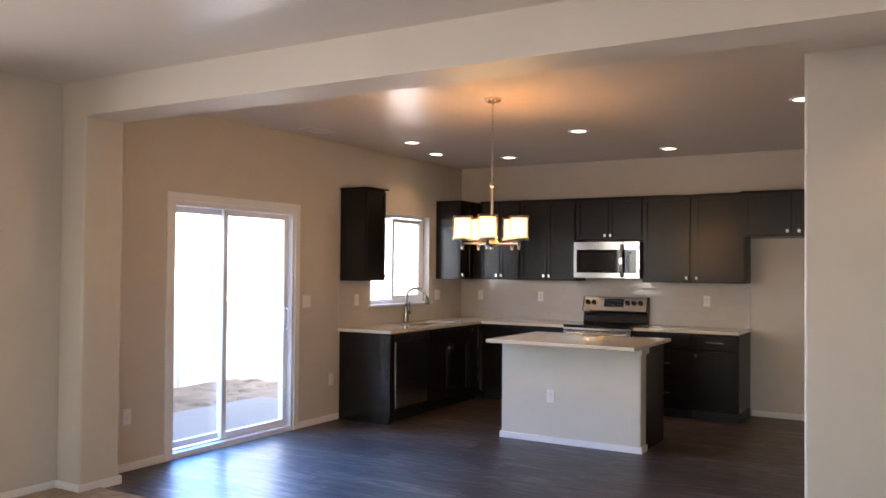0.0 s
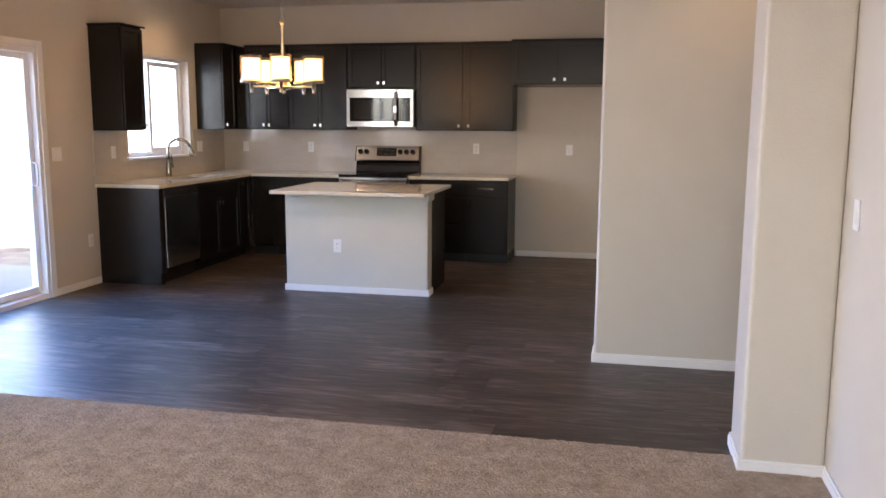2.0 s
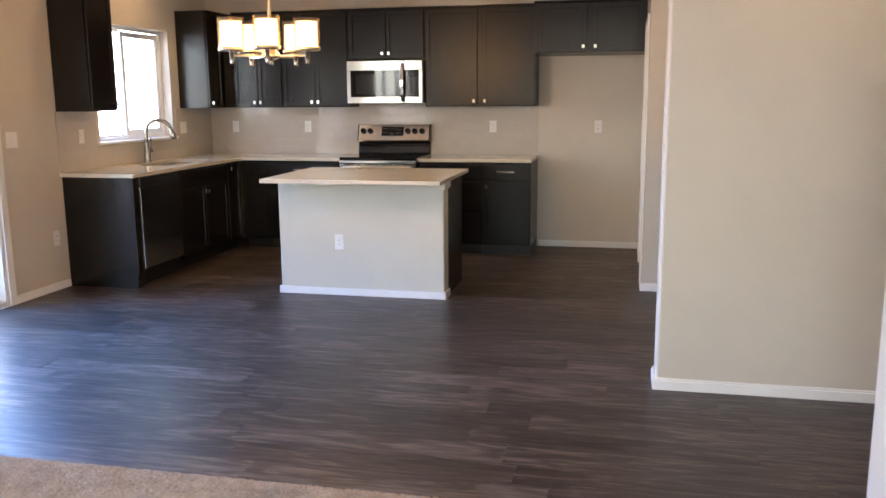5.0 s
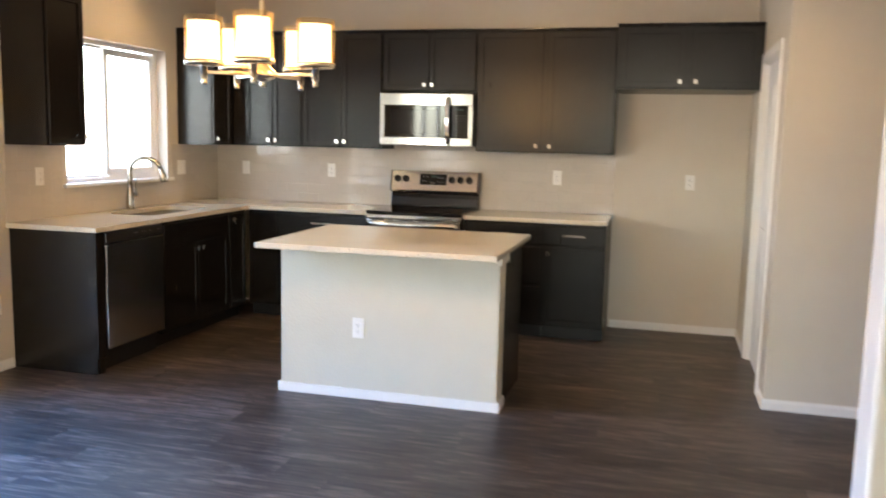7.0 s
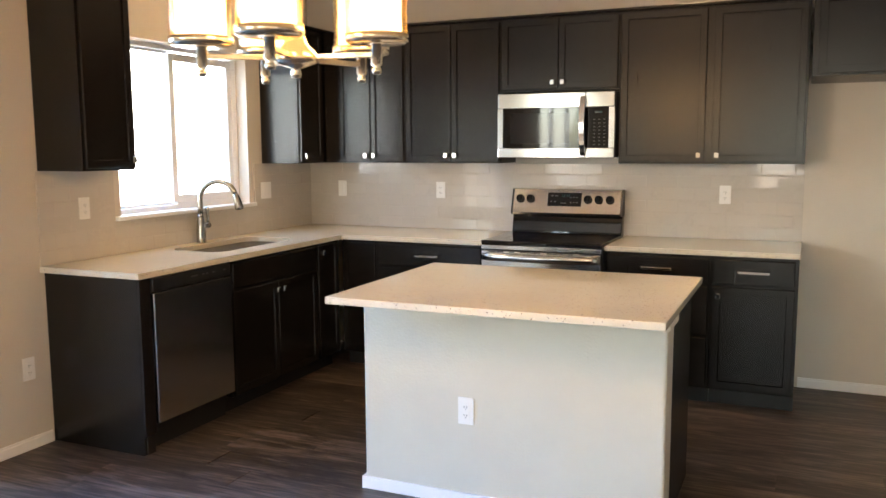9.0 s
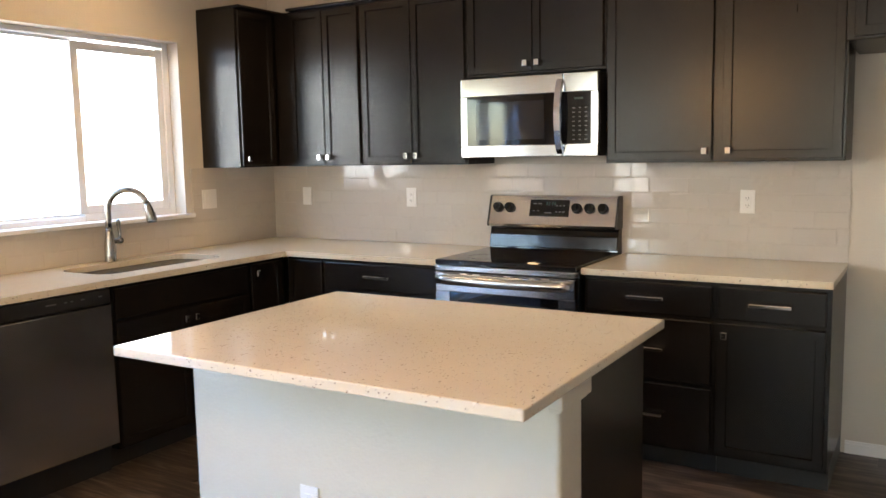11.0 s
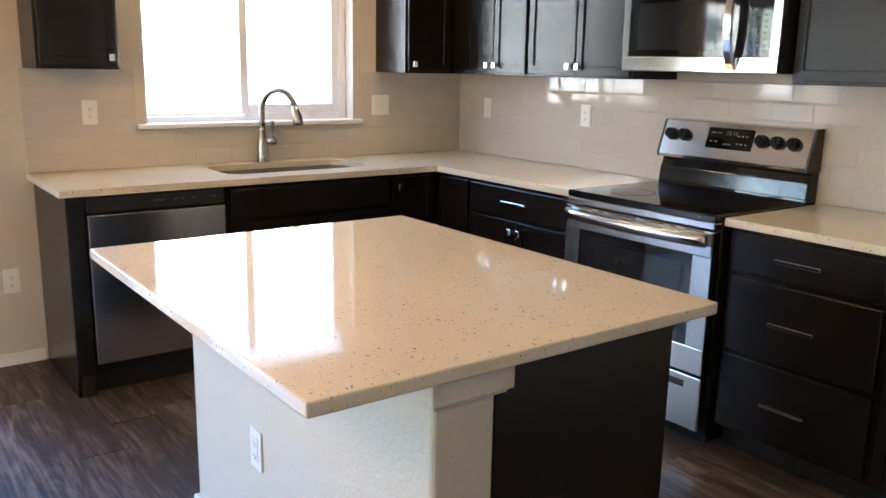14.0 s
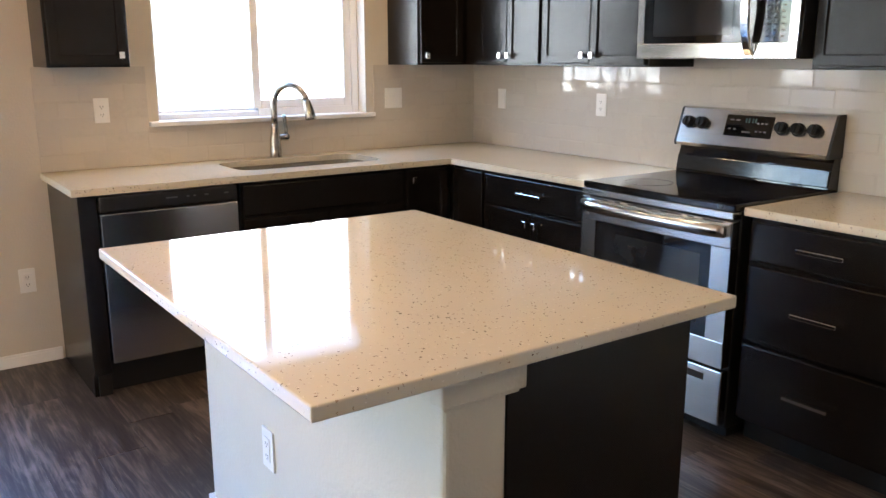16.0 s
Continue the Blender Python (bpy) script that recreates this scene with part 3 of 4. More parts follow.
def base(m, w, label, fronts, name="base_cabinet", kick=True):
    c = thing(name, m, label, "cabinet", "dark base cabinets")
    part("body", box(B(), 0.0005, w - 0.0005, -BD, -0.001, KB, BH - 0.001, 0.0015), M_DARK, c)
    if kick:
        part("toe_kick", box(B(), 0.001, w - 0.001, -BD + 0.07, -0.01, 0, KB), M_KICK, c)
    for f in fronts:
        kind, x0, x1, z0, z1 = f[:5]
        if kind == "drawer":
            d = part("drawer", box(B(), x0, x1, -BD - 0.02, -BD, z0, z1, 0.006, False, 2), M_DARK, c)
            if f[5:] != ("plain",):
                pull(d, (x0 + x1) / 2, -BD - 0.02, (z0 + z1) / 2 + 0.004)
        else:
            d = part("door", shaker(B(), x0, x1, z0, z1, -BD), M_DARK, c)
            if len(f) > 5:
                knob(d, x0 + 0.03 if f[5] == "l" else x1 - 0.03, -BD - 0.02, z1 - 0.05)
    return c


# west run, facing east
WEST = lambda y: pose(0, y, 0, 0, 0, 90)
ep = thing("end_panel", pose(0, -2.51, 0), "dark espresso cabinet end panel beside the dishwasher", "cabinet")
part("panel", box(B(), 0.001, BD, 0, 0.018, 0, BH - 0.001, 0.001), M_DARK, ep)
part("stile", box(B(), BD, BD + 0.018, 0, 0.075, KB, BH - 0.001, 0.002), M_DARK, ep)
part("toe_block", box(B(), BD - 0.07, BD + 0.006, 0.019, 0.072, 0, KB, 0.002), M_KICK, ep)
base(WEST(-1.812), 0.892, "dark espresso sink base cabinet with two doors", [("drawer", 0.012, 0.88, 0.72, 0.865, "plain"), ("door", 0.012, 0.443, 0.115, 0.705, "r"), ("door", 0.449, 0.88, 0.115, 0.705, "l")])
base(WEST(-0.918), 0.3, "dark espresso corner base cabinet with folding door", [("door", 0.012, 0.262, 0.115, 0.865, "l")])
# north run, facing south
base(pose(0.626, 0, 0), 0.272, "dark espresso corner base cabinet with plain door", [("door", 0.012, 0.262, 0.115, 0.865)])
base(pose(0.9, 0, 0), 0.764, "dark espresso base cabinet with drawer over doors", [("drawer", 0.012, 0.752, 0.72, 0.865), ("door", 0.012, 0.379, 0.115, 0.705, "r"), ("door", 0.385, 0.752, 0.115, 0.705, "l")])
base(pose(2.45, 0, 0), 0.605, "dark espresso base cabinet with three drawers", [("drawer", 0.014, 0.592, 0.72, 0.865), ("drawer", 0.014, 0.592, 0.42, 0.705), ("drawer", 0.014, 0.592, 0.115, 0.405)])
base(pose(3.056, 0, 0), 0.462, "dark espresso base cabinet with drawer over door", [("drawer", 0.014, 0.444, 0.72, 0.865), ("door", 0.014, 0.444, 0.115, 0.705, "l")])


# ---- countertops ----
SK = (0.115, 0.49, -1.745, -0.955)


def fillet(bm, cx, cy, sx, sy, r, z0, z1, n=6):
    pts = [(cx, cy)] + [(cx + sx * (r - r * math.cos(a)), cy + sy * (r - r * math.sin(a))) for a in [math.pi / 2 * k / n for k in range(n + 1)]]
    lo = [bm.verts.new((x, y, z0)) for x, y in pts]
    hi = [bm.verts.new((x, y, z1)) for x, y in pts]
    bm.faces.new(hi)
    bm.faces.new(lo)
    for k in range(1, n + 1):
        bm.faces.new((lo[k], lo[k + 1], hi[k + 1], hi[k]))


CT0, CT1 = 0.884, 0.914
ct = thing("countertop", pose(0, 0, CT0), "speckled off-white quartz corner countertop", "countertop")
bm = B()
x0, x1, y0, y1 = SK
h = CT1 - CT0
gx, gy = [0.001, x0, x1, 0.645, 1.668], [-2.535, y0, y1, -0.645, -0.001]
cells = {(i, j) for i in range(4) for j in range(4) if (i < 3 or j == 3) and (i, j) != (1, 1)}
corner = {}


def at(i, j, z):
    if (i, j, z) not in corner:
        corner[i, j, z] = bm.verts.new((gx[i], gy[j], z))
    return corner[i, j, z]


for i, j in cells:
    bm.faces.new([at(i, j, h), at(i + 1, j, h), at(i + 1, j + 1, h), at(i, j + 1, h)])
    bm.faces.new([at(i, j, 0), at(i, j + 1, 0), at(i + 1, j + 1, 0), at(i + 1, j, 0)])
    for di, dj, p, q in ((-1, 0, (i, j + 1), (i, j)), (1, 0, (i + 1, j), (i + 1, j + 1)), (0, -1, (i, j), (i + 1, j)), (0, 1, (i + 1, j + 1), (i, j + 1))):
        if (i + di, j + dj) not in cells:
            bm.faces.new([at(*p, 0), at(*q, 0), at(*q, h), at(*p, h)])
for sx, cx in ((1, x0), (-1, x1)):
    for sy, cy in ((1, y0), (-1, y1)):
        fillet(bm, cx, cy, sx, sy, 0.09, 0, h)
bmesh.ops.remove_doubles(bm, verts=bm.verts[:], dist=0.0002)
part("slab", bm, M_QUARTZ, ct)
single("countertop", box(B(), 2.447, 3.523, -0.645, -0.001, CT0, CT1, 0.003), M_QUARTZ, "speckled off-white quartz countertop beside the range", "countertop")


def rounded(x0, x1, y0, y1, r, z, n=7):
    """Corner points of a rounded rectangle, counter-clockwise."""
    pts = []
    for cx, cy, a0 in ((x1 - r, y1 - r, 0), (x0 + r, y1 - r, 90), (x0 + r, y0 + r, 180), (x1 - r, y0 + r, 270)):
        for k in range(n + 1):
            a = radians(a0 + 90 * k / n)
            pts.append((cx + r * math.cos(a), cy + r * math.sin(a), z))
    return pts


def bowl(parent, x0, x1, y0, y1):
    bm = B()
    rings = []
    for z, d in ((-0.003, 0.0), (-0.010, 0.004), (-0.10, 0.008), (-0.150, 0.012), (-0.172, 0.022), (-0.184, 0.042), (-0.188, 0.07)):
        rings.append([bm.verts.new(p) for p in rounded(x0 + d, x1 - d, y0 + d, y1 - d, max(0.085 - d * 0.5, 0.04), z)])
    for p, q in zip(rings, rings[1:]):
        for k in range(len(p)):
            f = bm.faces.new((p[k], p[(k + 1) % len(p)], q[(k + 1) % len(p)], q[k]))
            f.smooth = True
    bm.faces.new(rings[-1])
    ob = part("bowl", bm, M_SINK, parent)
    so = ob.modifiers.new("thick", "SOLIDIFY")
    so.thickness = 0.0015
    part("drain", lathe(B(), [(0, -0.184), (0.03, -0.184), (0.036, -0.1835), (0.046, -0.1845), (0.048, -0.188), (0, -0.188)], ((x0 + x1) / 2, (y0 + y1) / 2, 0)), M_CHROME, ob)


sink = thing("kitchen_sink", pose(0, 0, CT0 - 0.001), "double-bowl undermount stainless steel sink", "sink")
ym = (y0 + y1) / 2
halves = ((x0 + 0.012, x1 - 0.012, y0 + 0.012, ym - 0.03), (x0 + 0.012, x1 - 0.012, ym + 0.02, y1 - 0.012))
bm = B()
for half, (a, b) in zip(halves, ((y0 - 0.02, ym), (ym, y1 + 0.02))):
    hole = [bm.verts.new(p) for p in rounded(*half, 0.085, -0.003)]
    rim = [bm.verts.new(p) for p in rounded(x0 - 0.02, x1 + 0.02, a, b, 0.0005, -0.003)]
    for k in range(len(hole)):
        n = (k + 1) % len(hole)
        bm.faces.new((hole[k], hole[n], rim[n], rim[k]))
part("flange", bm, M_SINK, sink)
for half in halves:
    bowl(sink, *half)


def faucet():
    f = thing("kitchen_faucet", pose(0.07, -1.385, CT1, 0, 0, 26), "brushed nickel gooseneck pull-down faucet", "faucet")
    part("base", lathe(B(), [(0.0, 0), (0.033, 0), (0.033, 0.005), (0.0305, 0.009), (0.0305, 0.05), (0.029, 0.09), (0.024, 0.13), (0.0185, 0.16), (0.0175, 0.172), (0.0, 0.173)]), M_FAUCET, f)
    part("ring", lathe(B(), [(0.0, 0.172), (0.0195, 0.172), (0.0195, 0.178), (0.0, 0.178)]), M_CHROME, f)
    pts = [(0, 0, 0.175), (0, 0, 0.225)]
    for k in range(17):
        a = math.pi * (1 - k / 16 * 0.9)
        pts.append((0.112 + 0.112 * math.cos(a), 0, 0.272 + 0.112 * math.sin(a)))
    part("spout", tube(B(), pts, 0.0165, 14), M_FAUCET, f)
    e = Vector(pts[-1])
    head = part("spray_head", tube(B(), [e, e + Vector((0.005, 0, -0.015)), e + Vector((0.012, 0, -0.04)), e + Vector((0.022, 0, -0.085)), e + Vector((0.024, 0, -0.098))], [0.0165, 0.019, 0.023, 0.028, 0.024], 14), M_FAUCET, f)
    part("spray_button", box(B(), e.x + 0.034, e.x + 0.042, -0.008, 0.008, e.z - 0.075, e.z - 0.045, 0.002), M_BLACK, head)
    bm = B()
    cyl(bm, (0.0, 0.04, 0.088), 0.0165, 0.045, "y", 18)
    lathe(bm, [(0, -0.021), (0.012, -0.018), (0.020, -0.008), (0.021, 0.002), (0.016, 0.014), (0, 0.02)], (0.0, 0.062, 0.09), 16)
    tube(bm, [(0.0, 0.062, 0.095), (0.0, 0.063, 0.125), (0.0, 0.060, 0.16), (0.002, 0.056, 0.19), (0.004, 0.052, 0.205)], [0.011, 0.009, 0.0095, 0.0115, 0.009], 12)
    bm.transform(pose(0, 0, 0.018, 0, 0, -30))
    part("lever", bm, M_FAUCET, f)


faucet()


# ---- dishwasher ----
def dishwasher():
    d = thing("dishwasher", pose(0, -2.432, 0, 0, 0, 90), "stainless steel dishwasher with black control strip", "dishwasher")
    w = 0.606
    part("body", box(B(), 0.001, w - 0.001, -0.57, -0.02, 0.1, 0.878), M_BLACK, d)
    part("door", box(B(), 0.003, w - 0.003, -0.635, -0.572, 0.145, 0.800, 0.004), M_STEEL, d, "stainless steel door")
    bm = B()
    box(bm, 0.003, w - 0.003, -0.632, -0.572, 0.806, 0.874, 0.006)
    strip = part("control_strip", bm, M_BLACK, d, "black control strip")
    for x, ww in ((0.28, 0.05), (0.37, 0.012), (0.40, 0.012), (0.45, 0.018), (0.54, 0.02)):
        part("marking", box(B(), x, x + ww, -0.6332, -0.632, 0.842, 0.848), M_MARK, strip)
    part("toe_kick", box(B(), 0.003, w - 0.003, -0.56, -0.545, 0.0, 0.14), M_BLACK, d)


dishwasher()


# ---- range ----
def range_cooker():
    r = thing("electric_range", pose(1.677, 0, 0), "stainless steel electric range with black glass cooktop", "range")
    w = 0.761
    part("body", box(B(), 0, w, -0.64, -0.02, 0.05, 0.895, 0.003), M_BLACK, r)
    top = part("cooktop", box(B(), -0.001, w + 0.001, -0.685, -0.07, 0.897, 0.924, 0.006), M_BLACKGLASS, r, "black ceramic glass cooktop")
    for x, y, s in ((0.2, -0.5, 0.1), (0.57, -0.5, 0.085), (0.2, -0.22, 0.075), (0.57, -0.22, 0.1)):
        bm = B()
        lathe(bm, [(s, 0.9242), (s, 0.9246), (s - 0.003, 0.9246), (s - 0.003, 0.9242)], (x, y, 0), 40)
        part("burner_ring", bm, M_RING, top)
    part("front_trim", box(B(), 0, w, -0.69, -0.641, 0.868, 0.896, 0.004), M_STEEL, r)
    # oven door
    bm = B()
    box(bm, 0.003, w - 0.003, -0.69, -0.642, 0.30, 0.405, 0.004)
    box(bm, 0.003, w - 0.003, -0.69, -0.642, 0.762, 0.862, 0.004)
    box(bm, 0.003, 0.085, -0.69, -0.642, 0.405, 0.762)
    box(bm, w - 0.085, w - 0.003, -0.69, -0.642, 0.405, 0.762)
    door = part("oven_door", bm, M_STEEL, r)
    glass_pane = part("oven_glass", box(B(), 0.085, w - 0.085, -0.686, -0.65, 0.405, 0.762), M_BLACKGLASS, door, "black oven window")
    part("inner_window", box(B(), 0.135, w - 0.135, -0.6868, -0.686, 0.45, 0.722), M_SCREEN, glass_pane)
    for z in (0.53, 0.60):
        part("rack_line", box(B(), 0.14, w - 0.14, -0.6874, -0.6868, z, z + 0.002), M_MARK, glass_pane)
    bm = B()
    n = 14
    tube(bm, [(0.02 + (w - 0.04) * k / n, -0.705 - 0.028 * math.sin(math.pi * k / n) ** 0.5, 0.826) for k in range(n + 1)], 0.016, 14)
    for v in bm.verts:
        v.co.z = 0.826 + (v.co.z - 0.826) * 1.5
    part("handle", bm, M_STEEL, door, "curved stainless handle")
    for x, n in ((0.05, 0.10), (0.19, 0.03), (0.26, 0.13), (0.43, 0.10), (0.56, 0.03), (0.63, 0.09)):
        part("vent_slot", box(B(), x, x + n, -0.6915, -0.689, 0.8535, 0.8595), M_SLOT, door)
    dr = part("storage_drawer", box(B(), 0.003, w - 0.003, -0.685, -0.642, 0.07, 0.288, 0.005), M_STEEL, r)
    part("grip_slot", box(B(), 0.25, 0.68, -0.6865, -0.684, 0.235, 0.262, 0.0006), M_SLOT, dr)
    part("plinth", box(B(), 0.02, w - 0.02, -0.6, -0.04, 0.0, 0.05), M_BLACK, r)
    # backguard, leaning back
    bm = B()
    pr = [(-0.015, 0.90), (-0.092, 0.90), (-0.088, 0.93), (-0.072, 1.005), (-0.06, 1.05), (-0.015, 1.05)]
    a = [bm.verts.new((0.004, y, z)) for y, z in pr]
    b = [bm.verts.new((w - 0.004, y, z)) for y, z in pr]
    bm.faces.new(a)
    bm.faces.new(b)
    for k in range(len(pr)):
        bm.faces.new((a[k], a[(k + 1) % len(pr)], b[(k + 1) % len(pr)], b[k]))
    guard = part("backguard", bm, M_BLACKGLASS, r, "gloss black lower backguard")
    bm = B()
    box(bm, 0.006, w - 0.006, -0.006, 0.002, -0.035, 0.035, 0.003)
    bm.transform(pose(0, -0.082, 0.965, -9, 0, 0))
    part("guard_strip", bm, M_GUARD, guard, "dark polished steel strip")
    bm = B()
    pr = [(-0.012, 1.045), (-0.105, 1.045), (-0.11, 1.06), (-0.062, 1.212), (-0.05, 1.218), (-0.012, 1.218)]
    a = [bm.verts.new((0.012, y, z)) for y, z in pr]
    b = [bm.verts.new((w - 0.012, y, z)) for y, z in pr]
    bm.faces.new(a)
    bm.faces.new(b)
    for k in range(len(pr)):
        bm.faces.new((a[k], a[(k + 1) % len(pr)], b[(k + 1) % len(pr)], b[k]))
    panel = part("control_panel", bm, M_STEEL, r)
    for s in (0.0, w - 0.012):
        bm = B()
        a = [bm.verts.new((s, y * 1.01, z)) for y, z in pr[:1] + pr[1:]]
        b = [bm.verts.new((s + 0.0118, y * 1.01, z)) for y, z in pr]
        bm.faces.new(a)
        bm.faces.new(b)
        for k in range(len(pr)):
            bm.faces.new((a[k], a[(k + 1) % len(pr)], b[(k + 1) % len(pr)], b[k]))
        part("end_cap", bm, M_BLACK, panel, "black plastic end cap")
    lean = pose(0, -0.0815, 1.150, -17.5, 0, 0)
    for x in (0.061, 0.133, 0.53, 0.603, 0.678):
        bm = B()
        cyl(bm, (x, -0.003, 0), 0.028, 0.008, "y", 20)
        cyl(bm, (x, -0.018, 0), 0.022, 0.024, "y", 20)
        box(bm, x - 0.004, x + 0.004, -0.036, -0.01, -0.021, 0.021, 0.002)
        bm.transform(lean)
        part("control_knob", bm, M_KNOB, panel, "black control knob")
    bm = B()
    box(bm, 0.254, 0.486, -0.004, 0.004, -0.048, 0.046, 0.003)
    bm.transform(lean)
    disp = part("display", bm, M_BLACKGLASS, panel, "black glass clock display")
    for x, z, ww in ((0.275, 0.02, 0.02), (0.305, 0.02, 0.02), (0.275, -0.02, 0.012), (0.30, -0.02, 0.012), (0.345, -0.03, 0.04), (0.41, 0.01, 0.01), (0.43, 0.01, 0.01), (0.45, 0.01, 0.01), (0.41, -0.025, 0.01), (0.43, -0.025, 0.01), (0.45, -0.025, 0.012)):
        bm = box(B(), x, x + ww, -0.0052, -0.004, z, z + 0.006)
        bm.transform(lean)
        part("marking", bm, M_MARK, disp)
    for x in (0.352, 0.366, 0.384, 0.398):
        bm = box(B(), x, x + 0.008, -0.0052, -0.004, 0.015, 0.033)
        bm.transform(lean)
        part("digit", bm, M_DISPLAY, disp)


range_cooker()


# ---- microwave ----
def microwave():
    m = thing("microwave_oven", pose(1.685, 0, 1.432), "stainless steel over-range microwave with black glass door", "microwave")
    w, h = 0.757, 0.406
    part("body", box(B(), 0.002, w - 0.002, -0.375, -0.002, 0, h, 0.003), M_BLACK, m)
    dx = 0.575
    bm = B()
    box(bm, 0, dx, -0.405, -0.376, h - 0.094, h, 0.004)
    box(bm, 0, dx, -0.405, -0.376, 0.0, 0.062, 0.004)
    box(bm, 0, 0.035, -0.404, -0.376, 0.062, h - 0.094)
    door = part("door", bm, M_APPLIANCE, m)
    part("window", box(B(), 0.035, dx, -0.402, -0.378, 0.062, h - 0.094), M_BLACKGLASS, door, "black glass window")
    part("window_screen", box(B(), 0.085, 0.475, -0.4028, -0.402, 0.09, h - 0.125), M_SCREEN, door)
    bm = B()
    box(bm, dx + 0.003, w, -0.405, -0.376, h - 0.094, h, 0.004)
    box(bm, dx + 0.003, w, -0.405, -0.376, 0.0, 0.062, 0.004)
    box(bm, w - 0.035, w, -0.404, -0.376, 0.062, h - 0.094)
    fr = part("panel_frame", bm, M_APPLIANCE, m)
    pan = part("control_panel", box(B(), dx + 0.003, w - 0.035, -0.402, -0.378, 0.062, h - 0.094), M_BLACKGLASS, fr, "black touch control panel")
    for r in range(8):
        for c in range(3):
            part("key_mark", box(B(), dx + 0.05 + c * 0.032, dx + 0.062 + c * 0.032, -0.4026, -0.402, 0.08 + r * 0.022, 0.084 + r * 0.022), M_MARK, pan)
    part("clock_digits", box(B(), dx + 0.06, dx + 0.105, -0.4026, -0.402, 0.276, 0.286), M_DISPLAY, pan)
    # a broad flat bar bowed away from the door
    bm = B()
    n, rows = 16, []
    for k in range(n + 1):
        u = k / n
        y, z, d = -0.404 - 0.046 * math.sin(math.pi * u) ** 0.65, 0.012 + (h - 0.04) * u, 0.0125
        x = dx - 0.012
        rows.append([bm.verts.new((x + a, y + b, z)) for a, b in ((-0.019, 0.0), (-0.015, -0.009), (0.015, -0.009), (0.019, 0.0), (0.014, d - 0.007), (-0.014, d - 0.007))])
    for p, q in zip(rows, rows[1:]):
        for c in range(6):
            bm.faces.new((p[c], p[(c + 1) % 6], q[(c + 1) % 6], q[c]))
    bm.faces.new(rows[0])
    bm.faces.new(rows[-1][::-1])
    bmesh.ops.recalc_face_normals(bm, faces=bm.faces[:])
    part("handle", bm, M_CHROME, door, "curved chrome handle")


microwave()


# ---- island ----
isl = thing("kitchen_island", pose(0, 0, 0), "kitchen island with white knee wall and dark cabinets", "island")
IX0, IX1, IY = 1.79, 3.085, -2.415
bm = B()
box(bm, IX0, IX1, IY, IY + 0.15, 0, CT0 - 0.008, 0.012, True, 3)
part("knee_wall", bm, M_KNEE, isl, "pale textured drywall knee wall")
bm = B()
box(bm, IX1 - 0.03, IX1 + 0.012, IY - 0.012, IY + 0.188, CT0 - 0.062, CT0 - 0.008, 0.005)
box(bm, IX1 - 0.03, IX1 + 0.004, IY - 0.004, IY + 0.176, CT0 - 0.070, CT0 - 0.060, 0.003)
part("cap_moulding", bm, M_KNEE, isl)
bm = B()
box(bm, IX0 - 0.013, IX1 + 0.013, IY - 0.013, IY, 0, 0.056, 0.003)
box(bm, IX1, IX1 + 0.013, IY, IY + 0.15, 0, 0.056, 0.003)
box(bm, IX0 - 0.013, IX0, IY, IY + 0.15, 0, 0.056, 0.003)
part("baseboard", bm, M_TRIM, isl, "white baseboard")
part("cabinet_body", box(B(), IX0 + 0.02, IX1 - 0.02, IY + 0.151, -1.745, KB, CT0 - 0.008, 0.002), M_DARK, isl)
part("side_panel", box(B(), IX1 - 0.02, IX1 - 0.002, IY + 0.151, -1.73, 0, CT0 - 0.008, 0.002), M_DARK, isl, "dark espresso side panel")
part("side_panel", box(B(), IX0 + 0.002, IX0 + 0.02, IY + 0.151, -1.73, 0, CT0 - 0.008, 0.002), M_DARK, isl, "dark espresso side panel")
part("toe_kick", box(B(), IX0 + 0.021, IX1 - 0.021, IY + 0.152, -1.82, 0, KB), M_KICK, isl)
for k in range(3):
    a = IX0 + 0.03 + k * 0.412
    bm = B()
    shaker(bm, -a - 0.405, -a, 0.115, 0.865, 1.745)
    bm.transform(pose(0, 0, 0, 0, 0, 180))
    door = part("door", bm, M_DARK, isl)
single("island_countertop", box(B(), 1.768, 3.116, -2.692, -1.612, CT0 - 0.007, CT1 - 0.007, 0.004, False, 2), M_QUARTZ, "speckled off-white polished quartz island top", "countertop")


# ---- outlets and switches: local frame faces -y ----
def plate(m, kind, label, wide=False):
    p = thing("wall_switch" if kind == "switch" else "wall_outlet", m, label, "switch" if kind == "switch" else "outlet", "white wall plates")
    hw = 0.058 if wide else 0.035
    part("plate", box(B(), -hw, hw, -0.006, 0, -0.058, 0.058, 0.002), M_PLATE, p)
    for c in ((-0.023, 0.023) if wide else (0,)):
        if kind == "switch" or (wide and c > 0):
            part("rocker", box(B(), c - 0.016, c + 0.016, -0.009, -0.005, -0.033, 0.033, 0.001), M_PLATE, p)
        else:
            o = part("socket", box(B(), c - 0.0165, c + 0.0165, -0.0085, -0.005, -0.034, 0.034, 0.001), M_PLATE, p)
            for z in (-0.018, 0.018):
                for x in (-0.006, 0.006):
                    part("slot", box(B(), c + x - 0.0012, c + x + 0.0012, -0.0089, -0.0085, z - 0.004, z + 0.004), M_SLOT, o)
                part("ground_hole", cyl(B(), (c, -0.0087, z - 0.0095), 0.0022, 0.0004, "y", 8), M_SLOT, o)


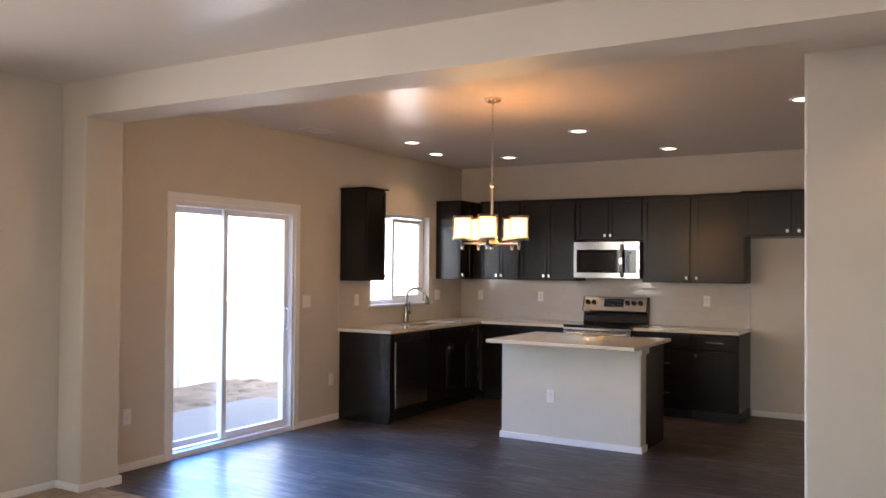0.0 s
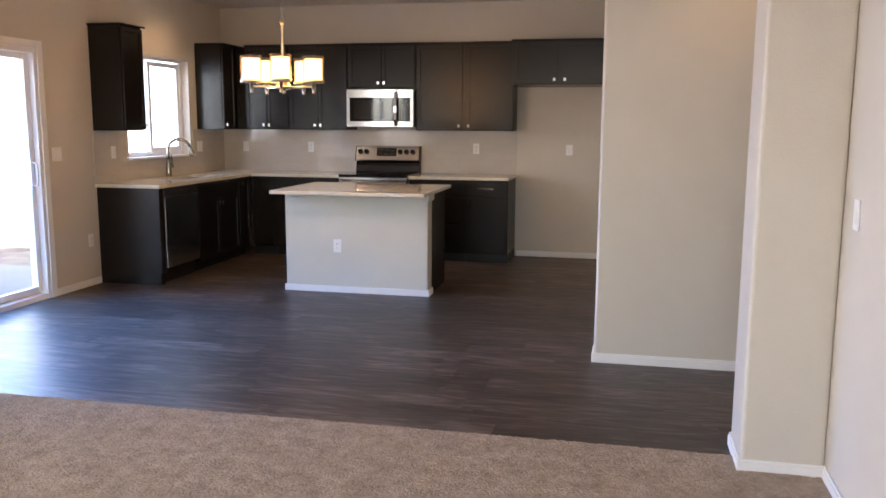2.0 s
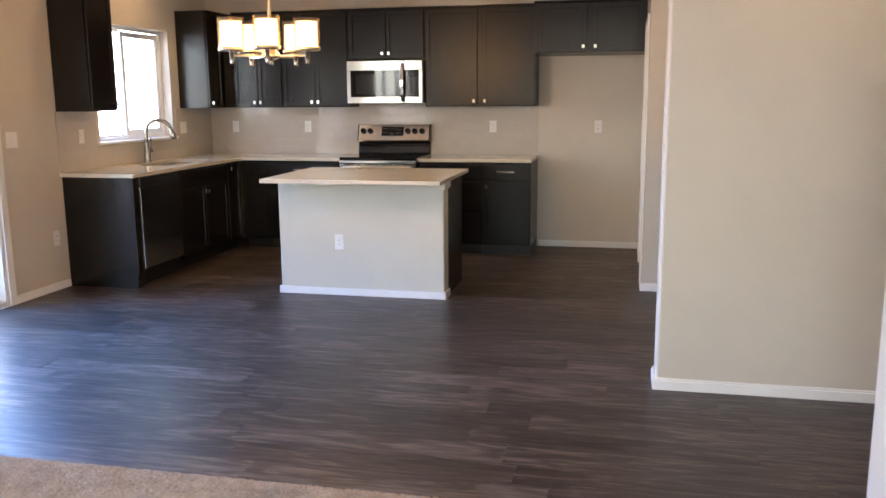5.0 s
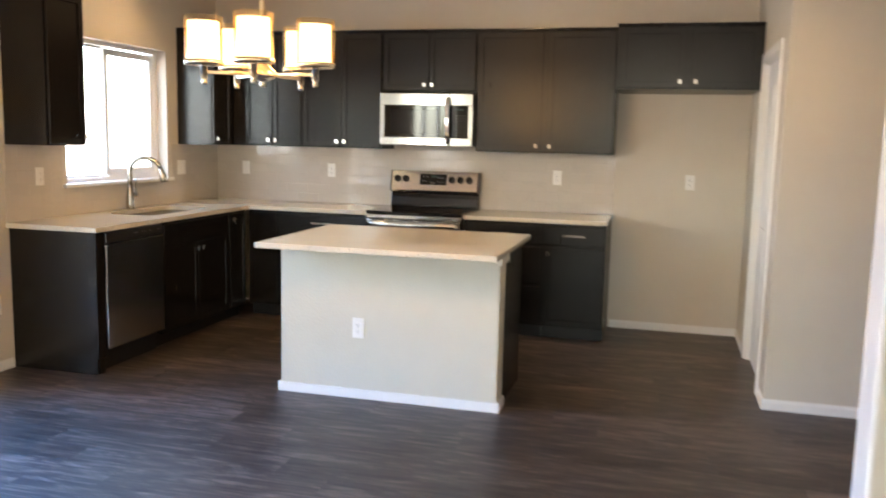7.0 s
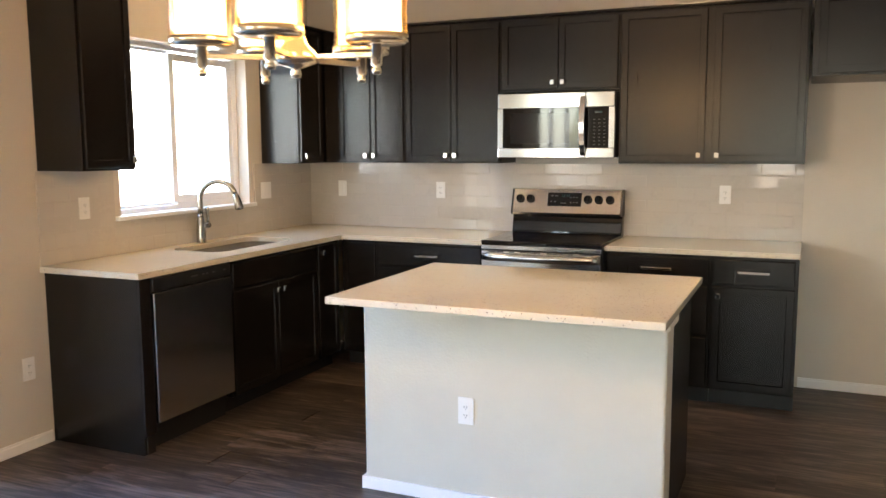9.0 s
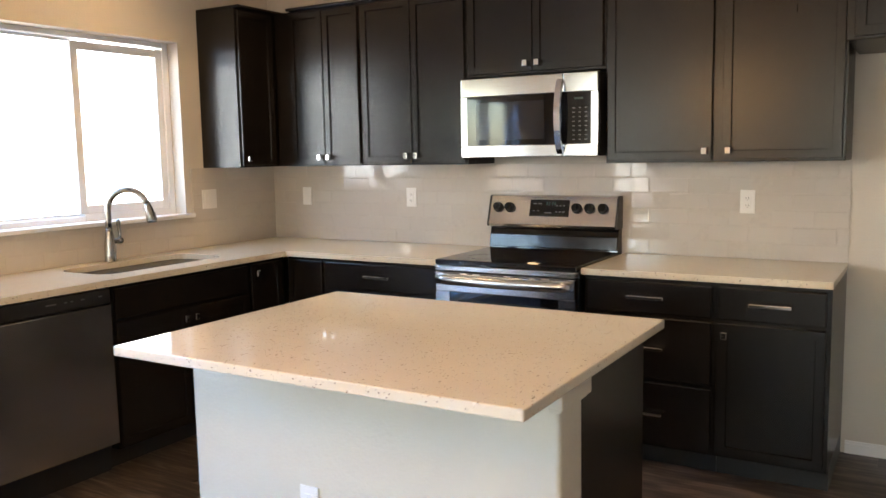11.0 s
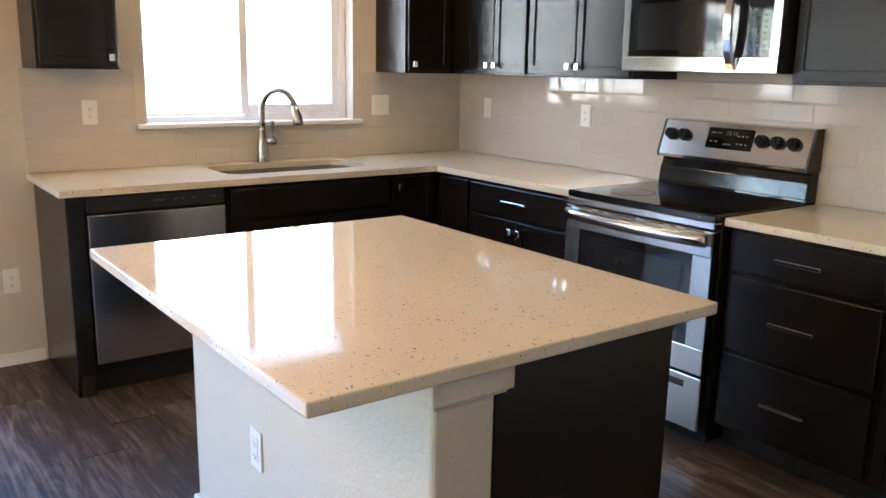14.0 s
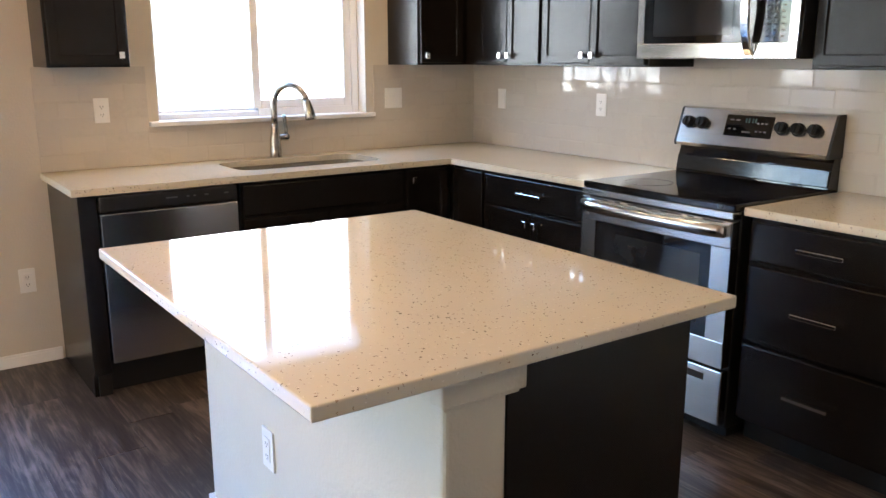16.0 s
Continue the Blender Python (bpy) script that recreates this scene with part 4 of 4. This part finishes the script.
OUT = "white electrical outlet on "
for x in (0.29, 1.108, 3.067):
    plate(pose(x, -0.0085, 1.195), "switch" if x < 0.5 else "outlet", OUT + "the tiled backsplash")
plate(pose(4.10, 0, 1.192), "outlet", OUT + "the refrigerator recess wall")
plate(pose(0.0085, -2.24, 1.19, 0, 0, 90), "outlet", OUT + "tile beside the window")
plate(pose(0.0085, -0.605, 1.205, 0, 0, 90), "switch", "white double switch plate on tile beside the window", True)
plate(pose(0, -3.03, 1.2, 0, 0, 90), "switch", "white double light switch by the patio door", True)
plate(pose(0, -2.64, 0.412, 0, 0, 90), "outlet", OUT + "the wall beside the cabinets")
plate(pose(0, -5.08, 0.405, 0, 0, 90), "outlet", OUT + "the wall beside the patio door")
plate(pose(0, -6.12, 0.405, 0, 0, 90), "outlet", OUT + "the living room wall")
plate(pose(2.272, IY, 0.412), "outlet", OUT + "the island knee wall")
plate(pose(X_E, -5.845, 1.142, 0, 0, -90), "switch", "white light switch on the living room wall")


# ---- ceiling fixtures ----
def can_light(x, y):
    c = thing("recessed_light", pose(x, y, CEIL), "lit recessed ceiling can light with white ring", "light", "recessed ceiling lights")
    part("trim_ring", lathe(B(), [(0.062, -0.002), (0.066, -0.006), (0.09, -0.006), (0.095, 0.0), (0.062, 0.0)], seg=32), M_TRIM, c)
    part("lens", cyl(B(), (0, 0, -0.002), 0.064, 0.003, seg=32), M_CANLIT, c, "glowing warm lens")


for cx, cy in CANS:
    can_light(cx, cy)

v = thing("ceiling_vent", pose(0.32, -3.29, CEIL), "white slatted ceiling air vent", "vent")
bm = B()
for a, b, c, d in ((-0.09, 0.09, -0.17, -0.15), (-0.09, 0.09, 0.15, 0.17), (-0.09, -0.07, -0.15, 0.15), (0.07, 0.09, -0.15, 0.15)):
    box(bm, a, b, c, d, -0.008, 0)
part("frame", bm, M_TRIM, v)
for k in range(7):
    bm = B()
    box(bm, -0.008, 0.008, -0.15, 0.15, -0.001, 0.001)
    bm.transform(pose(-0.06 + 0.02 * k, 0, -0.004, 0, 35, 0))
    part("slat", bm, M_TRIM, v)


def chandelier():
    c = thing("chandelier", pose(CH[0], CH[1], 0), "five-arm brushed nickel chandelier with lit glass shades", "chandelier")
    part("canopy", lathe(B(), [(0.0, CEIL - 0.03), (0.035, CEIL - 0.03), (0.06, CEIL - 0.02), (0.065, CEIL), (0, CEIL)]), M_GLOW_NICKEL, c)
    part("rod", cyl(B(), (0, 0, 1.972), 0.011, 0.354, seg=14), M_GLOW_NICKEL, c)
    part("collar", lathe(B(), [(0, 2.16), (0.016, 2.16), (0.019, 2.147), (0.012, 2.13), (0, 2.13)]), M_GLOW_NICKEL, c)
    z, k = 2.158, 0
    while z < CEIL - 0.035:
        bm = B()
        pts = [(0.009 * math.cos(a), 0, z + 0.018 + 0.019 * math.sin(a)) for a in [2 * math.pi * i / 12 for i in range(13)]]
        tube(bm, pts, 0.0017, 6, False)
        bm.transform(pose(0, 0, 0, 0, 0, 90 * (k % 2)))
        part("chain_link", bm, M_FAUCET, c)
        z += 0.031
        k += 1
    part("hub", lathe(B(), [(0, 1.672), (0.011, 1.672), (0.014, 1.684), (0.009, 1.693), (0.04, 1.703), (0.056, 1.71), (0.056, 1.722), (0.046, 1.736), (0.03, 1.752), (0.022, 1.772), (0.022, 1.80), (0, 1.806)]), M_GLOW_NICKEL, c)
    for a in ARMS:
        ux, uy = math.cos(a), math.sin(a)
        R = CR
        bm = B()
        box(bm, 0.05, R - 0.01, -0.007, 0.007, 1.712, 1.725, 0.002)
        bm.transform(pose(0, 0, 0, 0, 0, math.degrees(a)))
        arm = part("arm", bm, M_GLOW_NICKEL, c)
        ctr = (R * ux, R * uy, 0)
        part("stem", lathe(B(), [(0, 1.672), (0.009, 1.672), (0.012, 1.683), (0.008, 1.689), (0.013, 1.695), (0.013, 1.739), (0.027, 1.743), (0, 1.745)], ctr, 18), M_GLOW_NICKEL, arm)
        part("cup", lathe(B(), [(0.0, 1.742), (0.066, 1.742), (0.074, 1.746), (0.074, 1.762), (0.067, 1.762), (0.0, 1.750)], ctr, 28), M_GLOW_NICKEL, arm)
        s = part("shade", lathe(B(), [(0.058, 1.758), (0.058, 1.902), (0.055, 1.902), (0.055, 1.758)], ctr, 32), M_FROST, arm, "glowing frosted glass inner shade")
        o = part("outer_shade", lathe(B(), [(0.072, 1.758), (0.072, 1.922), (0.070, 1.922), (0.070, 1.758)], ctr, 32), M_AMBER, arm, "clear amber-tinted outer glass cylinder")
        o.visible_shadow = s.visible_shadow = False


chandelier()


# ---- backsplash tiles ----
def tile_mesh(w, h, d=0.008, c=0.0042):
    bm = B()
    g = bmesh.ops.create_cube(bm, size=1.0, matrix=Matrix.Translation((w / 2, -d / 2, h / 2)) @ Matrix.Diagonal((w, d, h, 1)))
    f = [q for q in bm.faces if q.calc_center_median().y < -d * 0.9]
    es = list(f[0].edges)
    bmesh.ops.bevel(bm, geom=es, offset=c, segments=1, profile=0.5, affect="EDGES")
    return mesh_of("tile", bm, M_TILE)


TW, TH, TJ = 0.1985, 0.0799, 0.0028
TILES = {}


def backsplash(name, m, length, z0, z1, hole, label):
    bm = B()
    if hole:
        a, b, zb = hole
        box(bm, 0.001, a, -0.0075, -0.0005, z0, z1)
        box(bm, a, b, -0.0075, -0.0005, z0, zb)
        box(bm, b, length, -0.0075, -0.0005, z0, z1)
    else:
        box(bm, 0.001, length, -0.0075, -0.0005, z0, z1)
    wall = tagged(new(name, mesh_of(name, bm, M_GROUT)), label, "backsplash", kind="structure")
    wall.matrix_world = m
    jit = random.Random(8)
    row, z = 0, z0 + 0.001
    while z < z1 - 0.02:
        h = min(TH - TJ, z1 - z)
        x = -(TW / 2 if row % 2 else 0.0)
        while x < length - 0.01:
            spans = [(max(x, 0.001), min(x + TW - TJ, length))]
            if hole and z + h > hole[2]:
                s0, s1 = spans[0]
                spans = [(s0, min(s1, hole[0])), (max(s0, hole[1]), s1)]
            for s0, s1 in spans:
                if s1 - s0 > 0.012:
                    key = (round(s1 - s0, 3), round(h, 3))
                    if key not in TILES:
                        TILES[key] = tile_mesh(*key)
                    t = new("tile", TILES[key])
                    t.parent = wall
                    t.matrix_basis = pose(s0, jit.uniform(-0.0004, 0.0002), z, jit.uniform(-0.45, 0.45), 0, jit.uniform(-0.3, 0.3))
            x += TW
        row, z = row + 1, z + TH


backsplash("backsplash_north", pose(0, 0, 0), 3.522, CT1 + 0.001, UB - 0.001, None, "glazed off-white subway tile backsplash behind the range")
backsplash("backsplash_west", WEST(-2.53), 2.52, CT1 + 0.001, UB - 0.001, (WI[0] + 2.53 - 0.052, WI[1] + 2.53 + 0.052, WI[2] - 0.024), "glazed off-white subway tile backsplash by the window")


# ---- plank floor ----
def plank_floor():
    bm = B()
    box(bm, 0, 7.2, -5.495, 0, -0.1, -0.004)
    floor = structure("floor", bm, M_SUB, "dark grey-brown wood-look plank floor", "floor")
    PW, PL, J = 0.178, 1.22, 0.0004
    pm = {}
    jit = random.Random(5)
    y, row = -5.49, 0
    while y < -0.01:
        y2 = min(y + PW, -0.001)
        x = -jit.uniform(0, PL)
        while x < 7.19:
            s0, s1 = max(x, 0.001), min(x + PL, 7.19)
            if s1 - s0 > 0.03:
                key = (round(s1 - s0, 2), round(y2 - y, 3))
                if key not in pm:
                    q = B()
                    w, d = key[0] - J, key[1] - J
                    box(q, 0, w, 0, d, -0.005, 0.0)
                    top = [f for f in q.faces if f.calc_center_median().z > -0.001]
                    bmesh.ops.bevel(q, geom=list(top[0].edges), offset=0.00025, segments=1, profile=0.5, affect="EDGES")
                    pm[key] = mesh_of("plank", q, M_PLANK)
                p = new("plank", pm[key])
                p.parent = floor
                p.matrix_basis = pose(s0, y, 0)
            x += PL
        y += PW
        row += 1


plank_floor()
